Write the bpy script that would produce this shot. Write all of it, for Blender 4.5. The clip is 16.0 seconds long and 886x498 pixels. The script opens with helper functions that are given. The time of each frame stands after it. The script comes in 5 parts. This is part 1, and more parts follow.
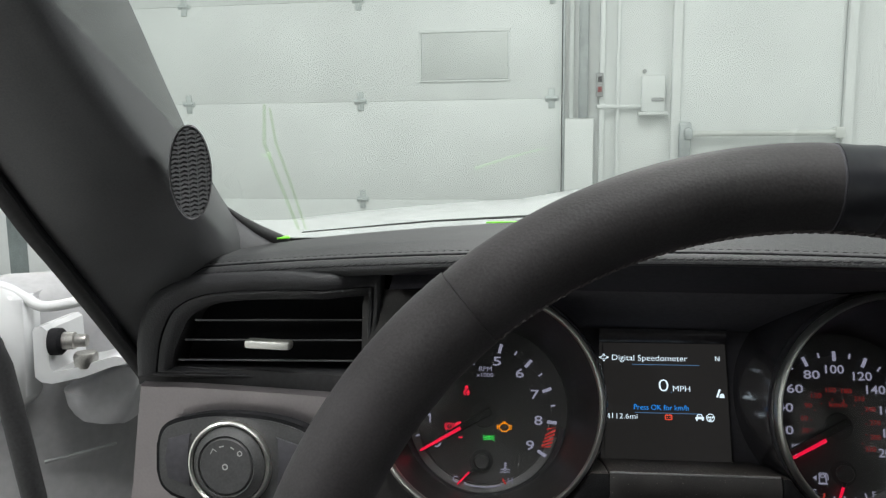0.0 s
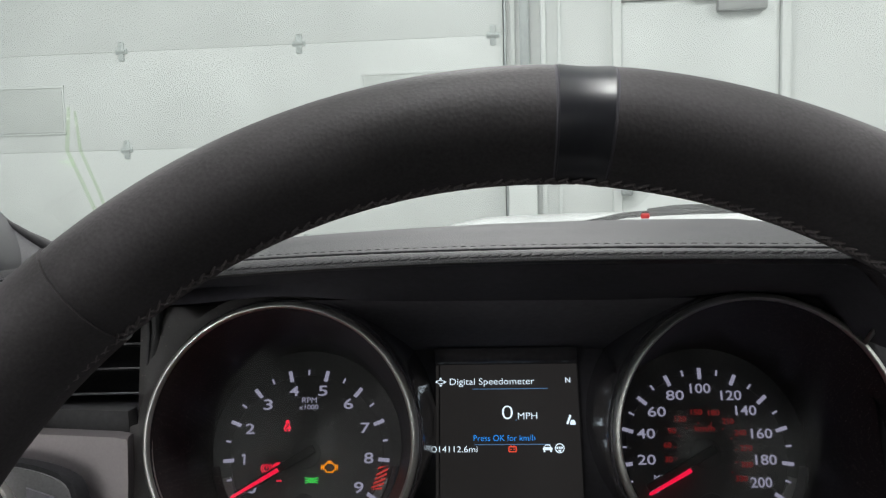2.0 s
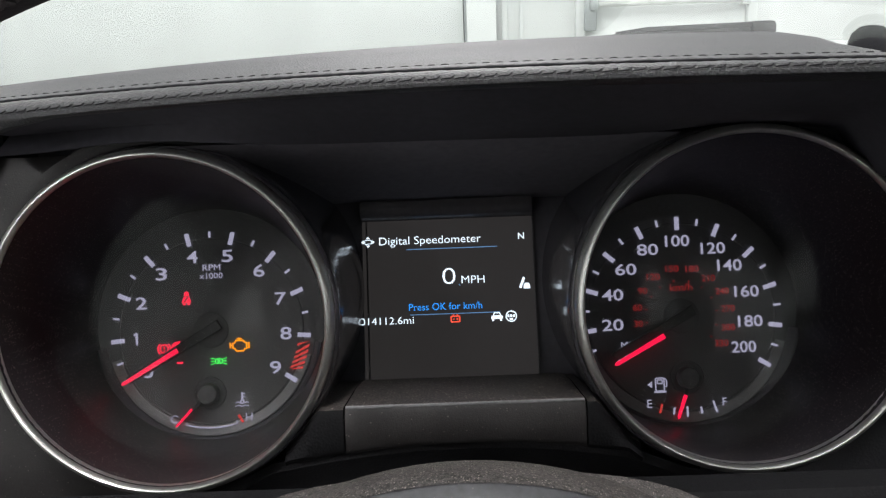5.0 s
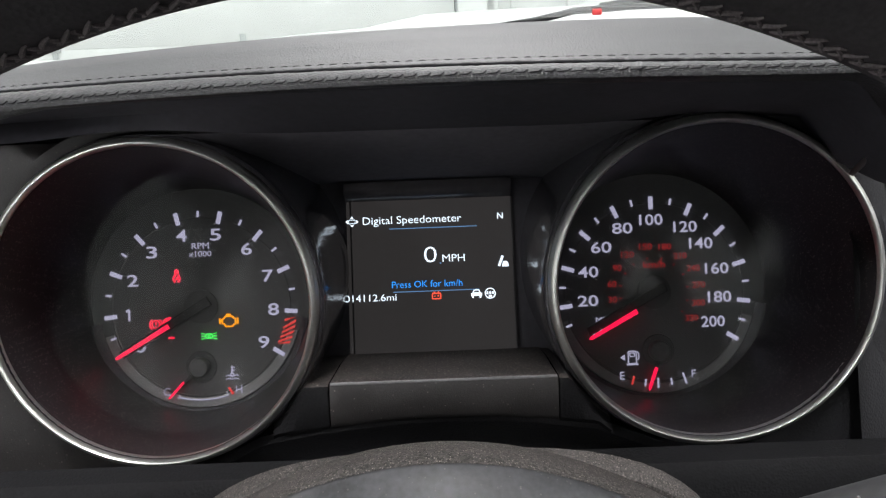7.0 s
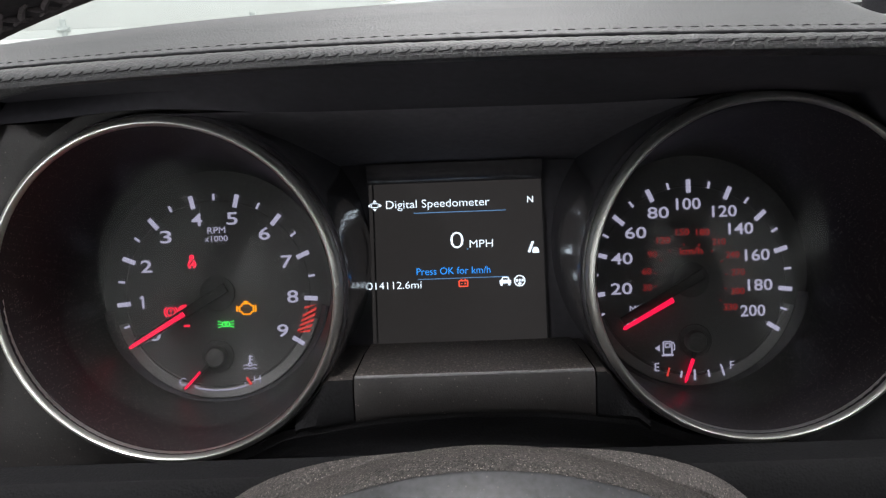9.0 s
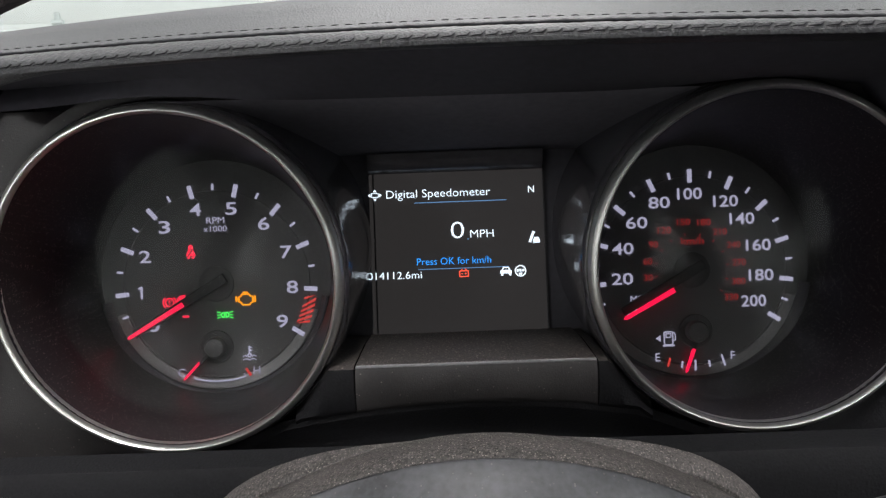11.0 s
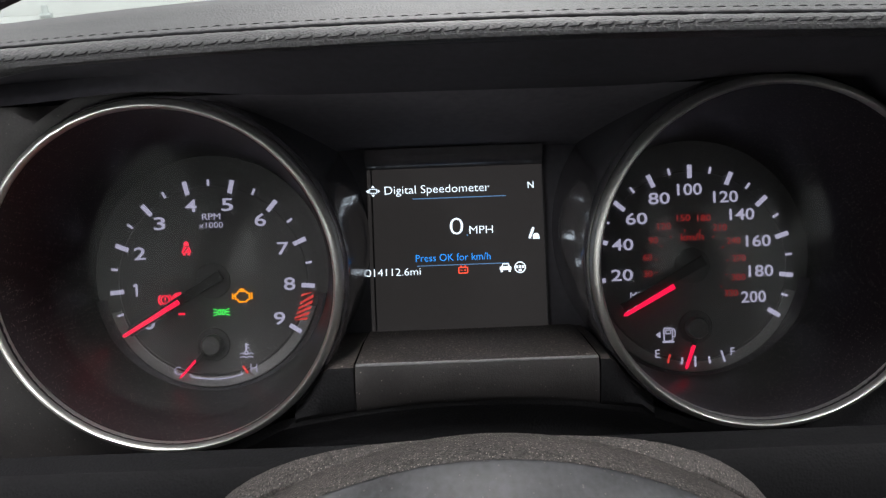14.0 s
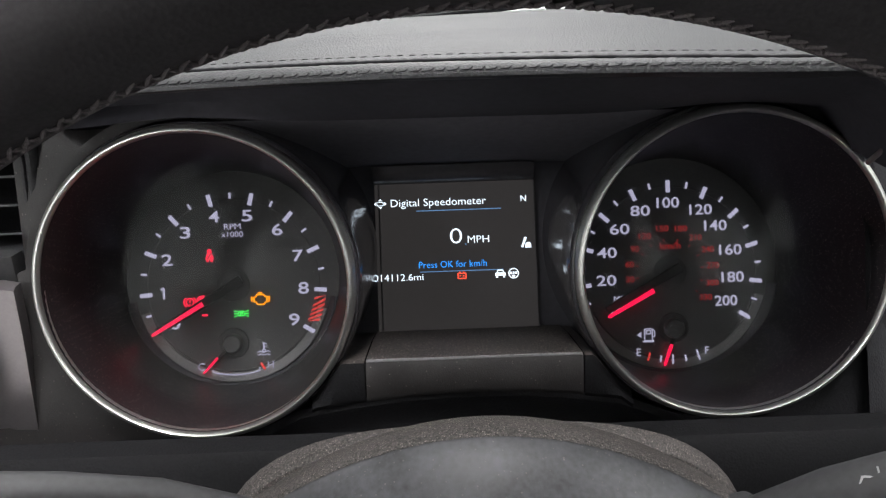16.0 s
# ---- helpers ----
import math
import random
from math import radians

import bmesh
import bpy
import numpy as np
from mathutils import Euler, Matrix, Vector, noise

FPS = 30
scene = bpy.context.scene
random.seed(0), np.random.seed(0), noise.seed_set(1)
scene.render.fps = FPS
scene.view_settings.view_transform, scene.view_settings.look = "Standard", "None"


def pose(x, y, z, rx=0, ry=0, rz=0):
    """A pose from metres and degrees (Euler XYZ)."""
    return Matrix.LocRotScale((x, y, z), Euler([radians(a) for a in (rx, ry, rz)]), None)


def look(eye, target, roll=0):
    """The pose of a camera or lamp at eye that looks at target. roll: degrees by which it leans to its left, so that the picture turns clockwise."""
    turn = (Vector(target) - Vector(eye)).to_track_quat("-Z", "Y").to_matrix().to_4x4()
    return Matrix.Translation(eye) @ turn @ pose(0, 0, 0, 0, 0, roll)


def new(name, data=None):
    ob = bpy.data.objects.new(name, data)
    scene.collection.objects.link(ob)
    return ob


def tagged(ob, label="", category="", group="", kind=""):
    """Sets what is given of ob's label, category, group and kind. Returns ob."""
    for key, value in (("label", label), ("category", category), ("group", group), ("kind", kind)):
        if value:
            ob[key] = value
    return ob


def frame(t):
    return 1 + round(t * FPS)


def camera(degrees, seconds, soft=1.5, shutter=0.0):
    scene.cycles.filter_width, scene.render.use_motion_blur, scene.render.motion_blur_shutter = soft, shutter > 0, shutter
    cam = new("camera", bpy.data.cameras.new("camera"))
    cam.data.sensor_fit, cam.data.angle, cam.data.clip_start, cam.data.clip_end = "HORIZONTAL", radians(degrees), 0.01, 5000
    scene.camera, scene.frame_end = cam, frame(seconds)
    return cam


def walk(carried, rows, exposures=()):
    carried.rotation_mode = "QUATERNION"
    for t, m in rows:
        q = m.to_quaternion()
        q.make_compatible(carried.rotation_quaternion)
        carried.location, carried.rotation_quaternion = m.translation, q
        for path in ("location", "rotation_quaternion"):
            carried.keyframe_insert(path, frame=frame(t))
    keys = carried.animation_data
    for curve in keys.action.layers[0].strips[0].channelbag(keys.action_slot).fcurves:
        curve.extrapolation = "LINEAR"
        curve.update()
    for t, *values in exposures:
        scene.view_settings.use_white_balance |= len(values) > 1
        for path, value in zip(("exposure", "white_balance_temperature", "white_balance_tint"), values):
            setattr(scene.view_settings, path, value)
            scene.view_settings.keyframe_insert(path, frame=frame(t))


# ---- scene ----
cam = camera(58.4, 16.0, soft=1.3)
# seconds, x, y, z, pitch, roll, yaw
ROWS = [
    (0.0, -0.0941, -0.4493, 1.0195, -8.34, 0.60, 5.95),
    (0.5, -0.0549, -0.4155, 1.0306, -8.29, 0.73, 6.29),
    (1.0, -0.0590, -0.4332, 1.0048, -5.99, 0.77, 5.64),
    (1.5, -0.0160, -0.3792, 0.9986, -5.04, 1.22, 4.46),
    (2.0, -0.0117, -0.3781, 0.9872, -5.07, 1.46, 3.04),
    (2.2, -0.0070, -0.3742, 0.9811, -5.04, 1.59, 2.45),
    (2.5, -0.0079, -0.3630, 0.9622, -5.44, 1.62, 2.23),
    (2.7, 0.0056, -0.3605, 0.9741, -5.87, 1.59, 2.07),
    (3.0, 0.0146, -0.3446, 0.9820, -8.03, 1.70, 1.93),
    (3.5, 0.0038, -0.3238, 0.9913, -11.13, 1.83, 1.38),
    (4.0, -0.0149, -0.3056, 0.9821, -13.19, 1.97, 0.76),
    (4.2, -0.0168, -0.2949, 0.9741, -13.95, 1.76, 0.61),
    (4.5, -0.0043, -0.2896, 0.9699, -14.92, 2.11, 0.43),
    (7.0, 0.0063, -0.3001, 0.9866, -19.56, 2.16, -0.56),
    (7.5, -0.0069, -0.2953, 0.9795, -19.71, 2.30, -0.22),
    (8.0, -0.0008, -0.2937, 0.9852, -20.39, 2.37, 0.33),
    (8.5, -0.0032, -0.2844, 0.9821, -20.59, 2.32, 0.31),
    (9.0, -0.0022, -0.2818, 0.9830, -20.96, 2.28, 0.13),
    (11.5, -0.0049, -0.2803, 0.9794, -21.43, 2.20, -0.20),
    (12.0, -0.0052, -0.2789, 0.9788, -21.52, 2.14, -0.36),
    (12.5, -0.0076, -0.2817, 0.9789, -21.44, 1.93, -0.70),
    (13.0, -0.0074, -0.2784, 0.9780, -21.66, 2.09, -0.65),
    (13.5, -0.0061, -0.2755, 0.9784, -21.65, 2.02, -0.68),
    (14.0, -0.0084, -0.2775, 0.9804, -21.82, 2.02, -0.80),
    (14.5, -0.0091, -0.2794, 0.9809, -21.79, 1.99, -0.88),
    (15.0, -0.0091, -0.2831, 0.9816, -21.69, 1.98, -0.84),
    (15.5, -0.0079, -0.2874, 0.9847, -21.81, 1.93, -0.90),
    (16.0, -0.0104, -0.3123, 0.9966, -21.56, 1.83, -0.98),
]
EXPOSURES = [(0.0, 0.15, 6500, 9), (2.0, 0.22, 6500, 12), (3.3, 0.45, 6500, 13), (4.0, 0.95, 6500, 14), (4.5, 0.62, 6500, 14), (7.0, 0.82, 6500, 14), (12.0, 0.74, 6500, 14), (15.3, 0.78, 6500, 14), (16.0, 0.9, 6500, 14)]
walk(cam, [(t, pose(x, y, z, 90 + p, r, w)) for t, x, y, z, p, r, w in ROWS], EXPOSURES)

# ---- light ----
world = bpy.data.worlds.new("world")
scene.world = world
world.use_nodes = True
world.node_tree.nodes["Background"].inputs[0].default_value = (0.9, 1.0, 0.97, 1)
world.node_tree.nodes["Background"].inputs[1].default_value = 0.04


def area_lamp(name, m, sx, sy, watts, colour):
    d = bpy.data.lights.new(name, "AREA")
    d.shape, d.size, d.size_y, d.energy, d.color = "RECTANGLE", sx, sy, watts, colour
    ob = new(name, d)
    ob.matrix_world = m
    return ob


LAMP_COLOUR = (1.0, 1.0, 0.99)
for lx in (-2.6, 0.0, 2.6):
    for ly in (-3.2, -0.6, 2.2):
        area_lamp("ceiling_lamp_light", pose(lx, ly, 2.93), 0.25, 1.3, 34, LAMP_COLOUR)


# ---- materials ----
def mat(name, colour, rough=0.5, metal=0.0, vary=0.15, grain=200.0, bump=0.0, bump_scale=None, stains=0.15, stain_scale=14.0,
        coat=0.0, emit=None, strength=0.0, kind="noise", spec=0.5, dust=0.0, crowd=0.25, speck=1100):
    """A surface with colour changes at two scales, uneven gloss and fine relief."""
    m = bpy.data.materials.new(name)
    m.use_nodes = True
    nt = m.node_tree
    b = nt.nodes["Principled BSDF"]
    b.inputs["Metallic"].default_value = metal
    b.inputs["Coat Weight"].default_value = coat
    b.inputs["Coat Roughness"].default_value = 0.08
    b.inputs["Specular IOR Level"].default_value = spec
    co = nt.nodes.new("ShaderNodeTexCoord")
    fine = nt.nodes.new("ShaderNodeTexNoise")
    fine.inputs["Scale"].default_value, fine.inputs["Detail"].default_value = grain, 4
    big = nt.nodes.new("ShaderNodeTexNoise")
    big.inputs["Scale"].default_value, big.inputs["Detail"].default_value = stain_scale, 5
    for n in (fine, big):
        nt.links.new(co.outputs["Object"], n.inputs["Vector"])
    lo = [c * (1 - vary - stains) for c in colour[:3]] + [1]
    hi = [min(1, c * (1 + vary + stains)) for c in colour[:3]] + [1]
    both = nt.nodes.new("ShaderNodeMix")
    both.data_type = "FLOAT"
    both.inputs[0].default_value = stains / (vary + stains + 1e-6)
    nt.links.new(fine.outputs["Fac"], both.inputs[2])
    nt.links.new(big.outputs["Fac"], both.inputs[3])
    ramp = nt.nodes.new("ShaderNodeValToRGB")
    ramp.color_ramp.elements[0].position, ramp.color_ramp.elements[1].position = 0.3, 0.7
    ramp.color_ramp.elements[0].color, ramp.color_ramp.elements[1].color = lo, hi
    nt.links.new(both.outputs[0], ramp.inputs[0])
    colour_out = ramp.outputs[0]
    if dust:
        specks = nt.nodes.new("ShaderNodeTexVoronoi")
        specks.inputs["Scale"].default_value = speck
        nt.links.new(co.outputs["Object"], specks.inputs["Vector"])
        pick = nt.nodes.new("ShaderNodeMapRange")
        pick.inputs[1].default_value, pick.inputs[2].default_value = 0.38, 0.20
        pick.inputs[3].default_value, pick.inputs[4].default_value = 0.0, dust
        nt.links.new(specks.outputs["Distance"], pick.inputs[0])
        thin = nt.nodes.new("ShaderNodeMath")
        thin.operation = "MULTIPLY"
        nt.links.new(pick.outputs[0], thin.inputs[0])
        some = nt.nodes.new("ShaderNodeSeparateColor")
        nt.links.new(specks.outputs["Color"], some.inputs[0])
        few = nt.nodes.new("ShaderNodeMapRange")
        few.inputs[1].default_value, few.inputs[2].default_value = 1.0 - crowd, 1.0
        nt.links.new(some.outputs[0], few.inputs[0])
        nt.links.new(few.outputs[0], thin.inputs[1])
        blend = nt.nodes.new("ShaderNodeMix")
        blend.data_type = "RGBA"
        blend.inputs[7].default_value = (0.34, 0.30, 0.265, 1)
        nt.links.new(thin.outputs[0], blend.inputs[0])
        nt.links.new(colour_out, blend.inputs[6])
        colour_out = blend.outputs[2]
    nt.links.new(colour_out, b.inputs["Base Color"])
    rr = nt.nodes.new("ShaderNodeMapRange")
    rr.inputs[3].default_value, rr.inputs[4].default_value = max(0.02, rough * 0.85), min(1, rough * 1.15)
    nt.links.new(big.outputs["Fac"], rr.inputs[0])
    nt.links.new(rr.outputs[0], b.inputs["Roughness"])
    if bump:
        bp = nt.nodes.new("ShaderNodeBump")
        bp.inputs["Strength"].default_value, bp.inputs["Distance"].default_value = bump, 0.0006
        if kind == "leather":
            tex = nt.nodes.new("ShaderNodeTexVoronoi")
            tex.inputs["Scale"].default_value = bump_scale or 600
            nt.links.new(co.outputs["Object"], tex.inputs["Vector"])
            nt.links.new(tex.outputs["Distance"], bp.inputs["Height"])
        else:
            tex = nt.nodes.new("ShaderNodeTexNoise")
            tex.inputs["Scale"].default_value, tex.inputs["Detail"].default_value = bump_scale or grain, 3
            nt.links.new(co.outputs["Object"], tex.inputs["Vector"])
            nt.links.new(tex.outputs["Fac"], bp.inputs["Height"])
        nt.links.new(bp.outputs[0], b.inputs["Normal"])
    if emit:
        b.inputs["Emission Color"].default_value = (*emit, 1)
        b.inputs["Emission Strength"].default_value = strength
    return m


def glass_mat(name, tint, rough=0.0, base=0.035, film=0.0, seen="ShaderNodeBsdfTranslucent"):
    m = bpy.data.materials.new(name)
    m.use_nodes = True
    nt = m.node_tree
    nt.nodes.remove(nt.nodes["Principled BSDF"])
    out = nt.nodes["Material Output"]
    tr = nt.nodes.new("ShaderNodeBsdfTransparent")
    tr.inputs[0].default_value = (*tint, 1)
    gl = nt.nodes.new("ShaderNodeBsdfGlossy")
    gl.inputs["Roughness"].default_value = rough
    lw = nt.nodes.new("ShaderNodeLayerWeight")
    pw = nt.nodes.new("ShaderNodeMath")
    pw.operation = "POWER"
    pw.inputs[1].default_value = 5.0
    nt.links.new(lw.outputs["Facing"], pw.inputs[0])
    fr = nt.nodes.new("ShaderNodeMath")
    fr.operation = "MULTIPLY_ADD"
    fr.inputs[1].default_value, fr.inputs[2].default_value = 0.8, base
    nt.links.new(pw.outputs[0], fr.inputs[0])
    mx = nt.nodes.new("ShaderNodeMixShader")
    nt.links.new(fr.outputs[0], mx.inputs[0])
    nt.links.new(tr.outputs[0], mx.inputs[1])
    nt.links.new(gl.outputs[0], mx.inputs[2])
    last = mx.outputs[0]
    if film:
        # a thin, uneven pale veil for windscreen haze and light reflected in the lenses
        dusty = nt.nodes.new(seen)
        dusty.inputs[0].default_value = (0.62, 0.68, 0.64, 1)
        co, cloud, amount = nt.nodes.new("ShaderNodeTexCoord"), nt.nodes.new("ShaderNodeTexNoise"), nt.nodes.new("ShaderNodeMapRange")
        cloud.inputs["Scale"].default_value, cloud.inputs["Detail"].default_value = 6, 4
        amount.inputs[3].default_value, amount.inputs[4].default_value = 0.6 * film, 1.4 * film
        nt.links.new(co.outputs["Object"], cloud.inputs["Vector"])
        nt.links.new(cloud.outputs["Fac"], amount.inputs[0])
        haze = nt.nodes.new("ShaderNodeMixShader")
        nt.links.new(amount.outputs[0], haze.inputs[0])
        nt.links.new(last, haze.inputs[1])
        nt.links.new(dusty.outputs[0], haze.inputs[2])
        last = haze.outputs[0]
    nt.links.new(last, out.inputs[0])
    return m


def glow(name, colour, strength):
    return mat(name, tuple(0.25 * c for c in colour), 0.5, vary=0.05, stains=0.03, emit=colour, strength=strength)


LEATHER = mat("black_grained_leather", (0.032, 0.0325, 0.035), 0.52, vary=0.12, grain=900, bump=0.42, bump_scale=1050, kind="leather", stains=0.12, spec=0.6)
SUEDE = mat("worn_black_leather", (0.033, 0.0300, 0.0320), 0.62, vary=0.25, grain=1100, bump=0.11, bump_scale=900, kind="leather", stains=0.35, stain_scale=26)
WHEEL_THREAD = mat("brown_black_thread", (0.125, 0.108, 0.112), 0.65, vary=0.3, grain=2500)
PLASTIC = mat("black_textured_plastic", (0.053, 0.046, 0.043), 0.5, vary=0.5, grain=1500, bump=0.6, bump_scale=1500, stains=0.2, stain_scale=40, dust=1.0, crowd=0.95, speck=720)
SMOOTH_BLACK = mat("smooth_black_plastic", (0.070, 0.068, 0.079), 0.68, vary=0.1, grain=300, spec=0.4)
GLOSS_BLACK = mat("gloss_black_plastic", (0.060, 0.057, 0.064), 0.20, vary=0.1, grain=300, coat=0.5)
BAND_BLACK = mat("satin_black_band", (0.024, 0.025, 0.030), 0.30, vary=0.15, grain=300, stains=0.2, coat=0.2)
SWITCH_GREY = mat("charcoal_switch_plastic", (0.070, 0.070, 0.073), 0.55, vary=0.15, grain=700, stains=0.15, stain_scale=60)
CONE_BLACK = mat("dusty_black_gauge_well", (0.0145, 0.0128, 0.0147), 0.42, vary=0.2, grain=500, spec=0.30, stains=0.25, stain_scale=25, dust=0.75, crowd=0.4, speck=1250)
DIAL = mat("dark_grey_dial_print", (0.106, 0.104, 0.106), 0.45, vary=0.1, grain=800)
DIAL_RING = mat("grey_dial_rim", (0.28, 0.28, 0.285), 0.5, vary=0.1, grain=800)
CHROME = mat("brushed_chrome", (0.97, 0.945, 0.885), 0.36, metal=1.0, vary=0.05, grain=900, stains=0.05)
BAR_WHITE = mat("white_enamelled_bar", (0.62, 0.64, 0.62), 0.35, vary=0.04, stains=0.06)
SATIN = mat("satin_silver", (0.55, 0.54, 0.52), 0.35, metal=1.0, vary=0.06, grain=900, stains=0.05)
TRIM = mat("brushed_dark_aluminium", (0.37, 0.34, 0.35), 0.36, metal=0.88, vary=0.04, grain=700, bump=0.03, bump_scale=1200, stains=0.06)
SHROUD = mat("dusty_column_plastic", (0.042, 0.037, 0.035), 0.66, vary=0.9, grain=1100, bump=1.0, bump_scale=1200, stains=0.25, stain_scale=60, dust=0.7, crowd=0.85, speck=1300)
SHROUD_SMOOTH = mat("smooth_grey_column_plastic", (0.042, 0.043, 0.047), 0.5, vary=0.25, grain=500, stains=0.35, stain_scale=70, dust=0.2, crowd=0.1)
PILLAR = mat("grey_pillar_plastic", (0.112, 0.113, 0.119), 0.48, vary=0.12, grain=1100, bump=0.15, bump_scale=1500, spec=0.65)
LOWER = mat("black_grained_lower_trim", (0.010, 0.010, 0.011), 0.62, vary=0.2, grain=900, bump=0.25, bump_scale=900, kind="leather", spec=0.10)
NEEDLE_BLACK = mat("matt_black_needle_hub", (0.040, 0.039, 0.040), 0.6, vary=0.1, grain=600)
LIME_REFLECTION = glass_mat("lime_reflection_tint", (0.87, 0.97, 0.80))
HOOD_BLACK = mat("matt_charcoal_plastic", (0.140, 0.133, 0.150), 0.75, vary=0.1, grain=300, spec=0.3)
PRIMER_SHADED = mat("shaded_primed_steel", (0.42, 0.42, 0.43), 0.55, vary=0.06, stains=0.12, grain=120, stain_scale=12)
LIP_LIGHT = mat("lip_highlight_plastic", (0.20, 0.20, 0.205), 0.32, vary=0.15, grain=500)
GASKET = mat("grey_green_rubber", (0.16, 0.19, 0.19), 0.5)
RUBBER = mat("black_rubber", (0.036, 0.036, 0.038), 0.6, vary=0.2, grain=400)
CAR_WHITE = mat("white_car_paint", (0.74, 0.75, 0.76), 0.25, vary=0.02, stains=0.04, grain=90, coat=0.4)
PRIMER = mat("white_primed_steel", (0.55, 0.55, 0.57), 0.45, vary=0.06, stains=0.12, grain=120, stain_scale=25)
STEEL = mat("zinc_steel", (0.45, 0.44, 0.42), 0.38, metal=0.9, vary=0.15, grain=600)
LIME = mat("lime_green_tape", (0.25, 0.85, 0.05), 0.5, vary=0.08, stains=0.06, grain=200)
WALL = mat("white_wall_paint", (0.715, 0.74, 0.735), 0.6, vary=0.02, stains=0.04, grain=60, stain_scale=2)
DOOR_WHITE = mat("white_door_steel", (0.72, 0.75, 0.745), 0.45, vary=0.02, stains=0.05, grain=50, stain_scale=3)
PANEL_GREY = mat("pale_grey_panel", (0.60, 0.63, 0.62), 0.4, vary=0.03, stains=0.05, grain=60, stain_scale=4)
TRACK = mat("galvanised_track", (0.42, 0.45, 0.455), 0.5, metal=0.4, vary=0.12, grain=60, stain_scale=8)
HINGE = mat("pale_zinc_hinge", (0.50, 0.54, 0.54), 0.5, metal=0.2, vary=0.1, grain=60, stain_scale=8)
GREY_PAINT = mat("grey_painted_metal", (0.35, 0.36, 0.36), 0.5, vary=0.05, grain=80)
CONCRETE = mat("grey_concrete", (0.33, 0.33, 0.32), 0.7, vary=0.15, stains=0.2, grain=40, bump=0.3, stain_scale=2)
FABRIC = mat("black_headliner", (0.03, 0.03, 0.032), 0.9, vary=0.2, grain=900, bump=0.3)
NUMERAL = glow("backlit_numeral", (0.60, 0.60, 0.80), 0.36)
VENT_BLACK = mat("grained_black_vent_frame", (0.030, 0.030, 0.033), 0.5, vary=0.15, grain=900, bump=0.25, bump_scale=900, kind="leather", spec=0.4)
FACE_BLACK = mat("dark_brown_black_plastic", (0.028, 0.026, 0.026), 0.45, vary=0.15, grain=1200, bump=0.2, bump_scale=1600, stains=0.25, stain_scale=50, dust=0.5, crowd=0.05)
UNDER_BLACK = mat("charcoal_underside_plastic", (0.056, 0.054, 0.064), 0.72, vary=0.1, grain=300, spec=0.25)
HUB_GREY = mat("charcoal_needle_hub", (0.085, 0.084, 0.086), 0.55, vary=0.08, grain=600)
KMH_RED = glow("dim_red_numeral", (0.55, 0.04, 0.04), 0.28)
NEEDLE = glow("glowing_red_needle", (1.0, 0.008, 0.06), 0.75)
RED_ICON = glow("red_tell_tale", (0.95, 0.02, 0.06), 0.75)
RED_DIM = glow("red_scale_mark", (0.75, 0.06, 0.05), 0.45)
ORANGE_ICON = glow("orange_tell_tale", (1.0, 0.33, 0.0), 0.8)
GREEN_ICON = glow("green_tell_tale", (0.05, 0.80, 0.10), 0.9)
SCREEN_DARK = mat("dark_display_glass", (0.024, 0.023, 0.024), 0.3, vary=0.05, stains=0.05, emit=(1.0, 0.95, 0.92), strength=0.014)
SCREEN_WHITE = glow("white_display_text", (0.75, 0.9, 1.0), 0.95)
SCREEN_RED = glow("red_display_icon", (1.0, 0.10, 0.05), 0.75)
SCREEN_BLUE = glow("blue_display_words", (0.02, 0.33, 1.0), 0.85)
SCREEN_LINE = glow("pale_blue_display_line", (0.16, 0.36, 0.65), 0.45)
GLASS = glass_mat("clear_car_glass", (0.80, 0.835, 0.81), film=0.045)
SLAT_BLACK = mat("matt_black_slat", (0.016, 0.016, 0.018), 0.8, vary=0.2, grain=700, spec=0.15)
# the film stands in for reflected light that veils the dials
LENS = glass_mat("clear_plastic_lens", (0.97, 0.97, 0.97), 0.10, 0.04, film=0.021, seen="ShaderNodeBsdfDiffuse")
PRINT_GREY = mat("pale_grey_print", (0.45, 0.45, 0.45), 0.5, vary=0.05)


# ---- builders ----
def part(name, bm, material, parent, label="", m=None, smooth=True, kind=""):
    """Links a bmesh (or mesh) as one object under parent."""
    if isinstance(bm, bmesh.types.BMesh):
        me = bpy.data.meshes.new(name)
        bmesh.ops.recalc_face_normals(bm, faces=bm.faces)
        bm.to_mesh(me)
        bm.free()
    else:
        me = bm
    if smooth:
        me.shade_smooth()
        me.set_sharp_from_angle(angle=radians(38))
    if material:
        me.materials.clear()
        me.materials.append(material)
    ob = new(name, me)
    if parent is not None:
        ob.parent = parent
    if m is not None:
        ob.matrix_basis = m
    return tagged(ob, label, kind=kind)


def thing(name, label, category, m=None, group="", kind=""):
    ob = new(name)
    ob.empty_display_size = 0.05
    if m is not None:
        ob.matrix_basis = m
    return tagged(ob, label, category, group, kind)


def box(sx, sy, sz, at=(0, 0, 0), bevel=0.0, segments=2):
    bm = bmesh.new()
    bmesh.ops.create_cube(bm, size=1, matrix=Matrix.Translation(at) @ Matrix.Diagonal((sx, sy, sz, 1)))
    if bevel:
        bmesh.ops.bevel(bm, geom=bm.edges[:], offset=bevel, segments=segments, affect="EDGES", profile=0.5)
    return bm


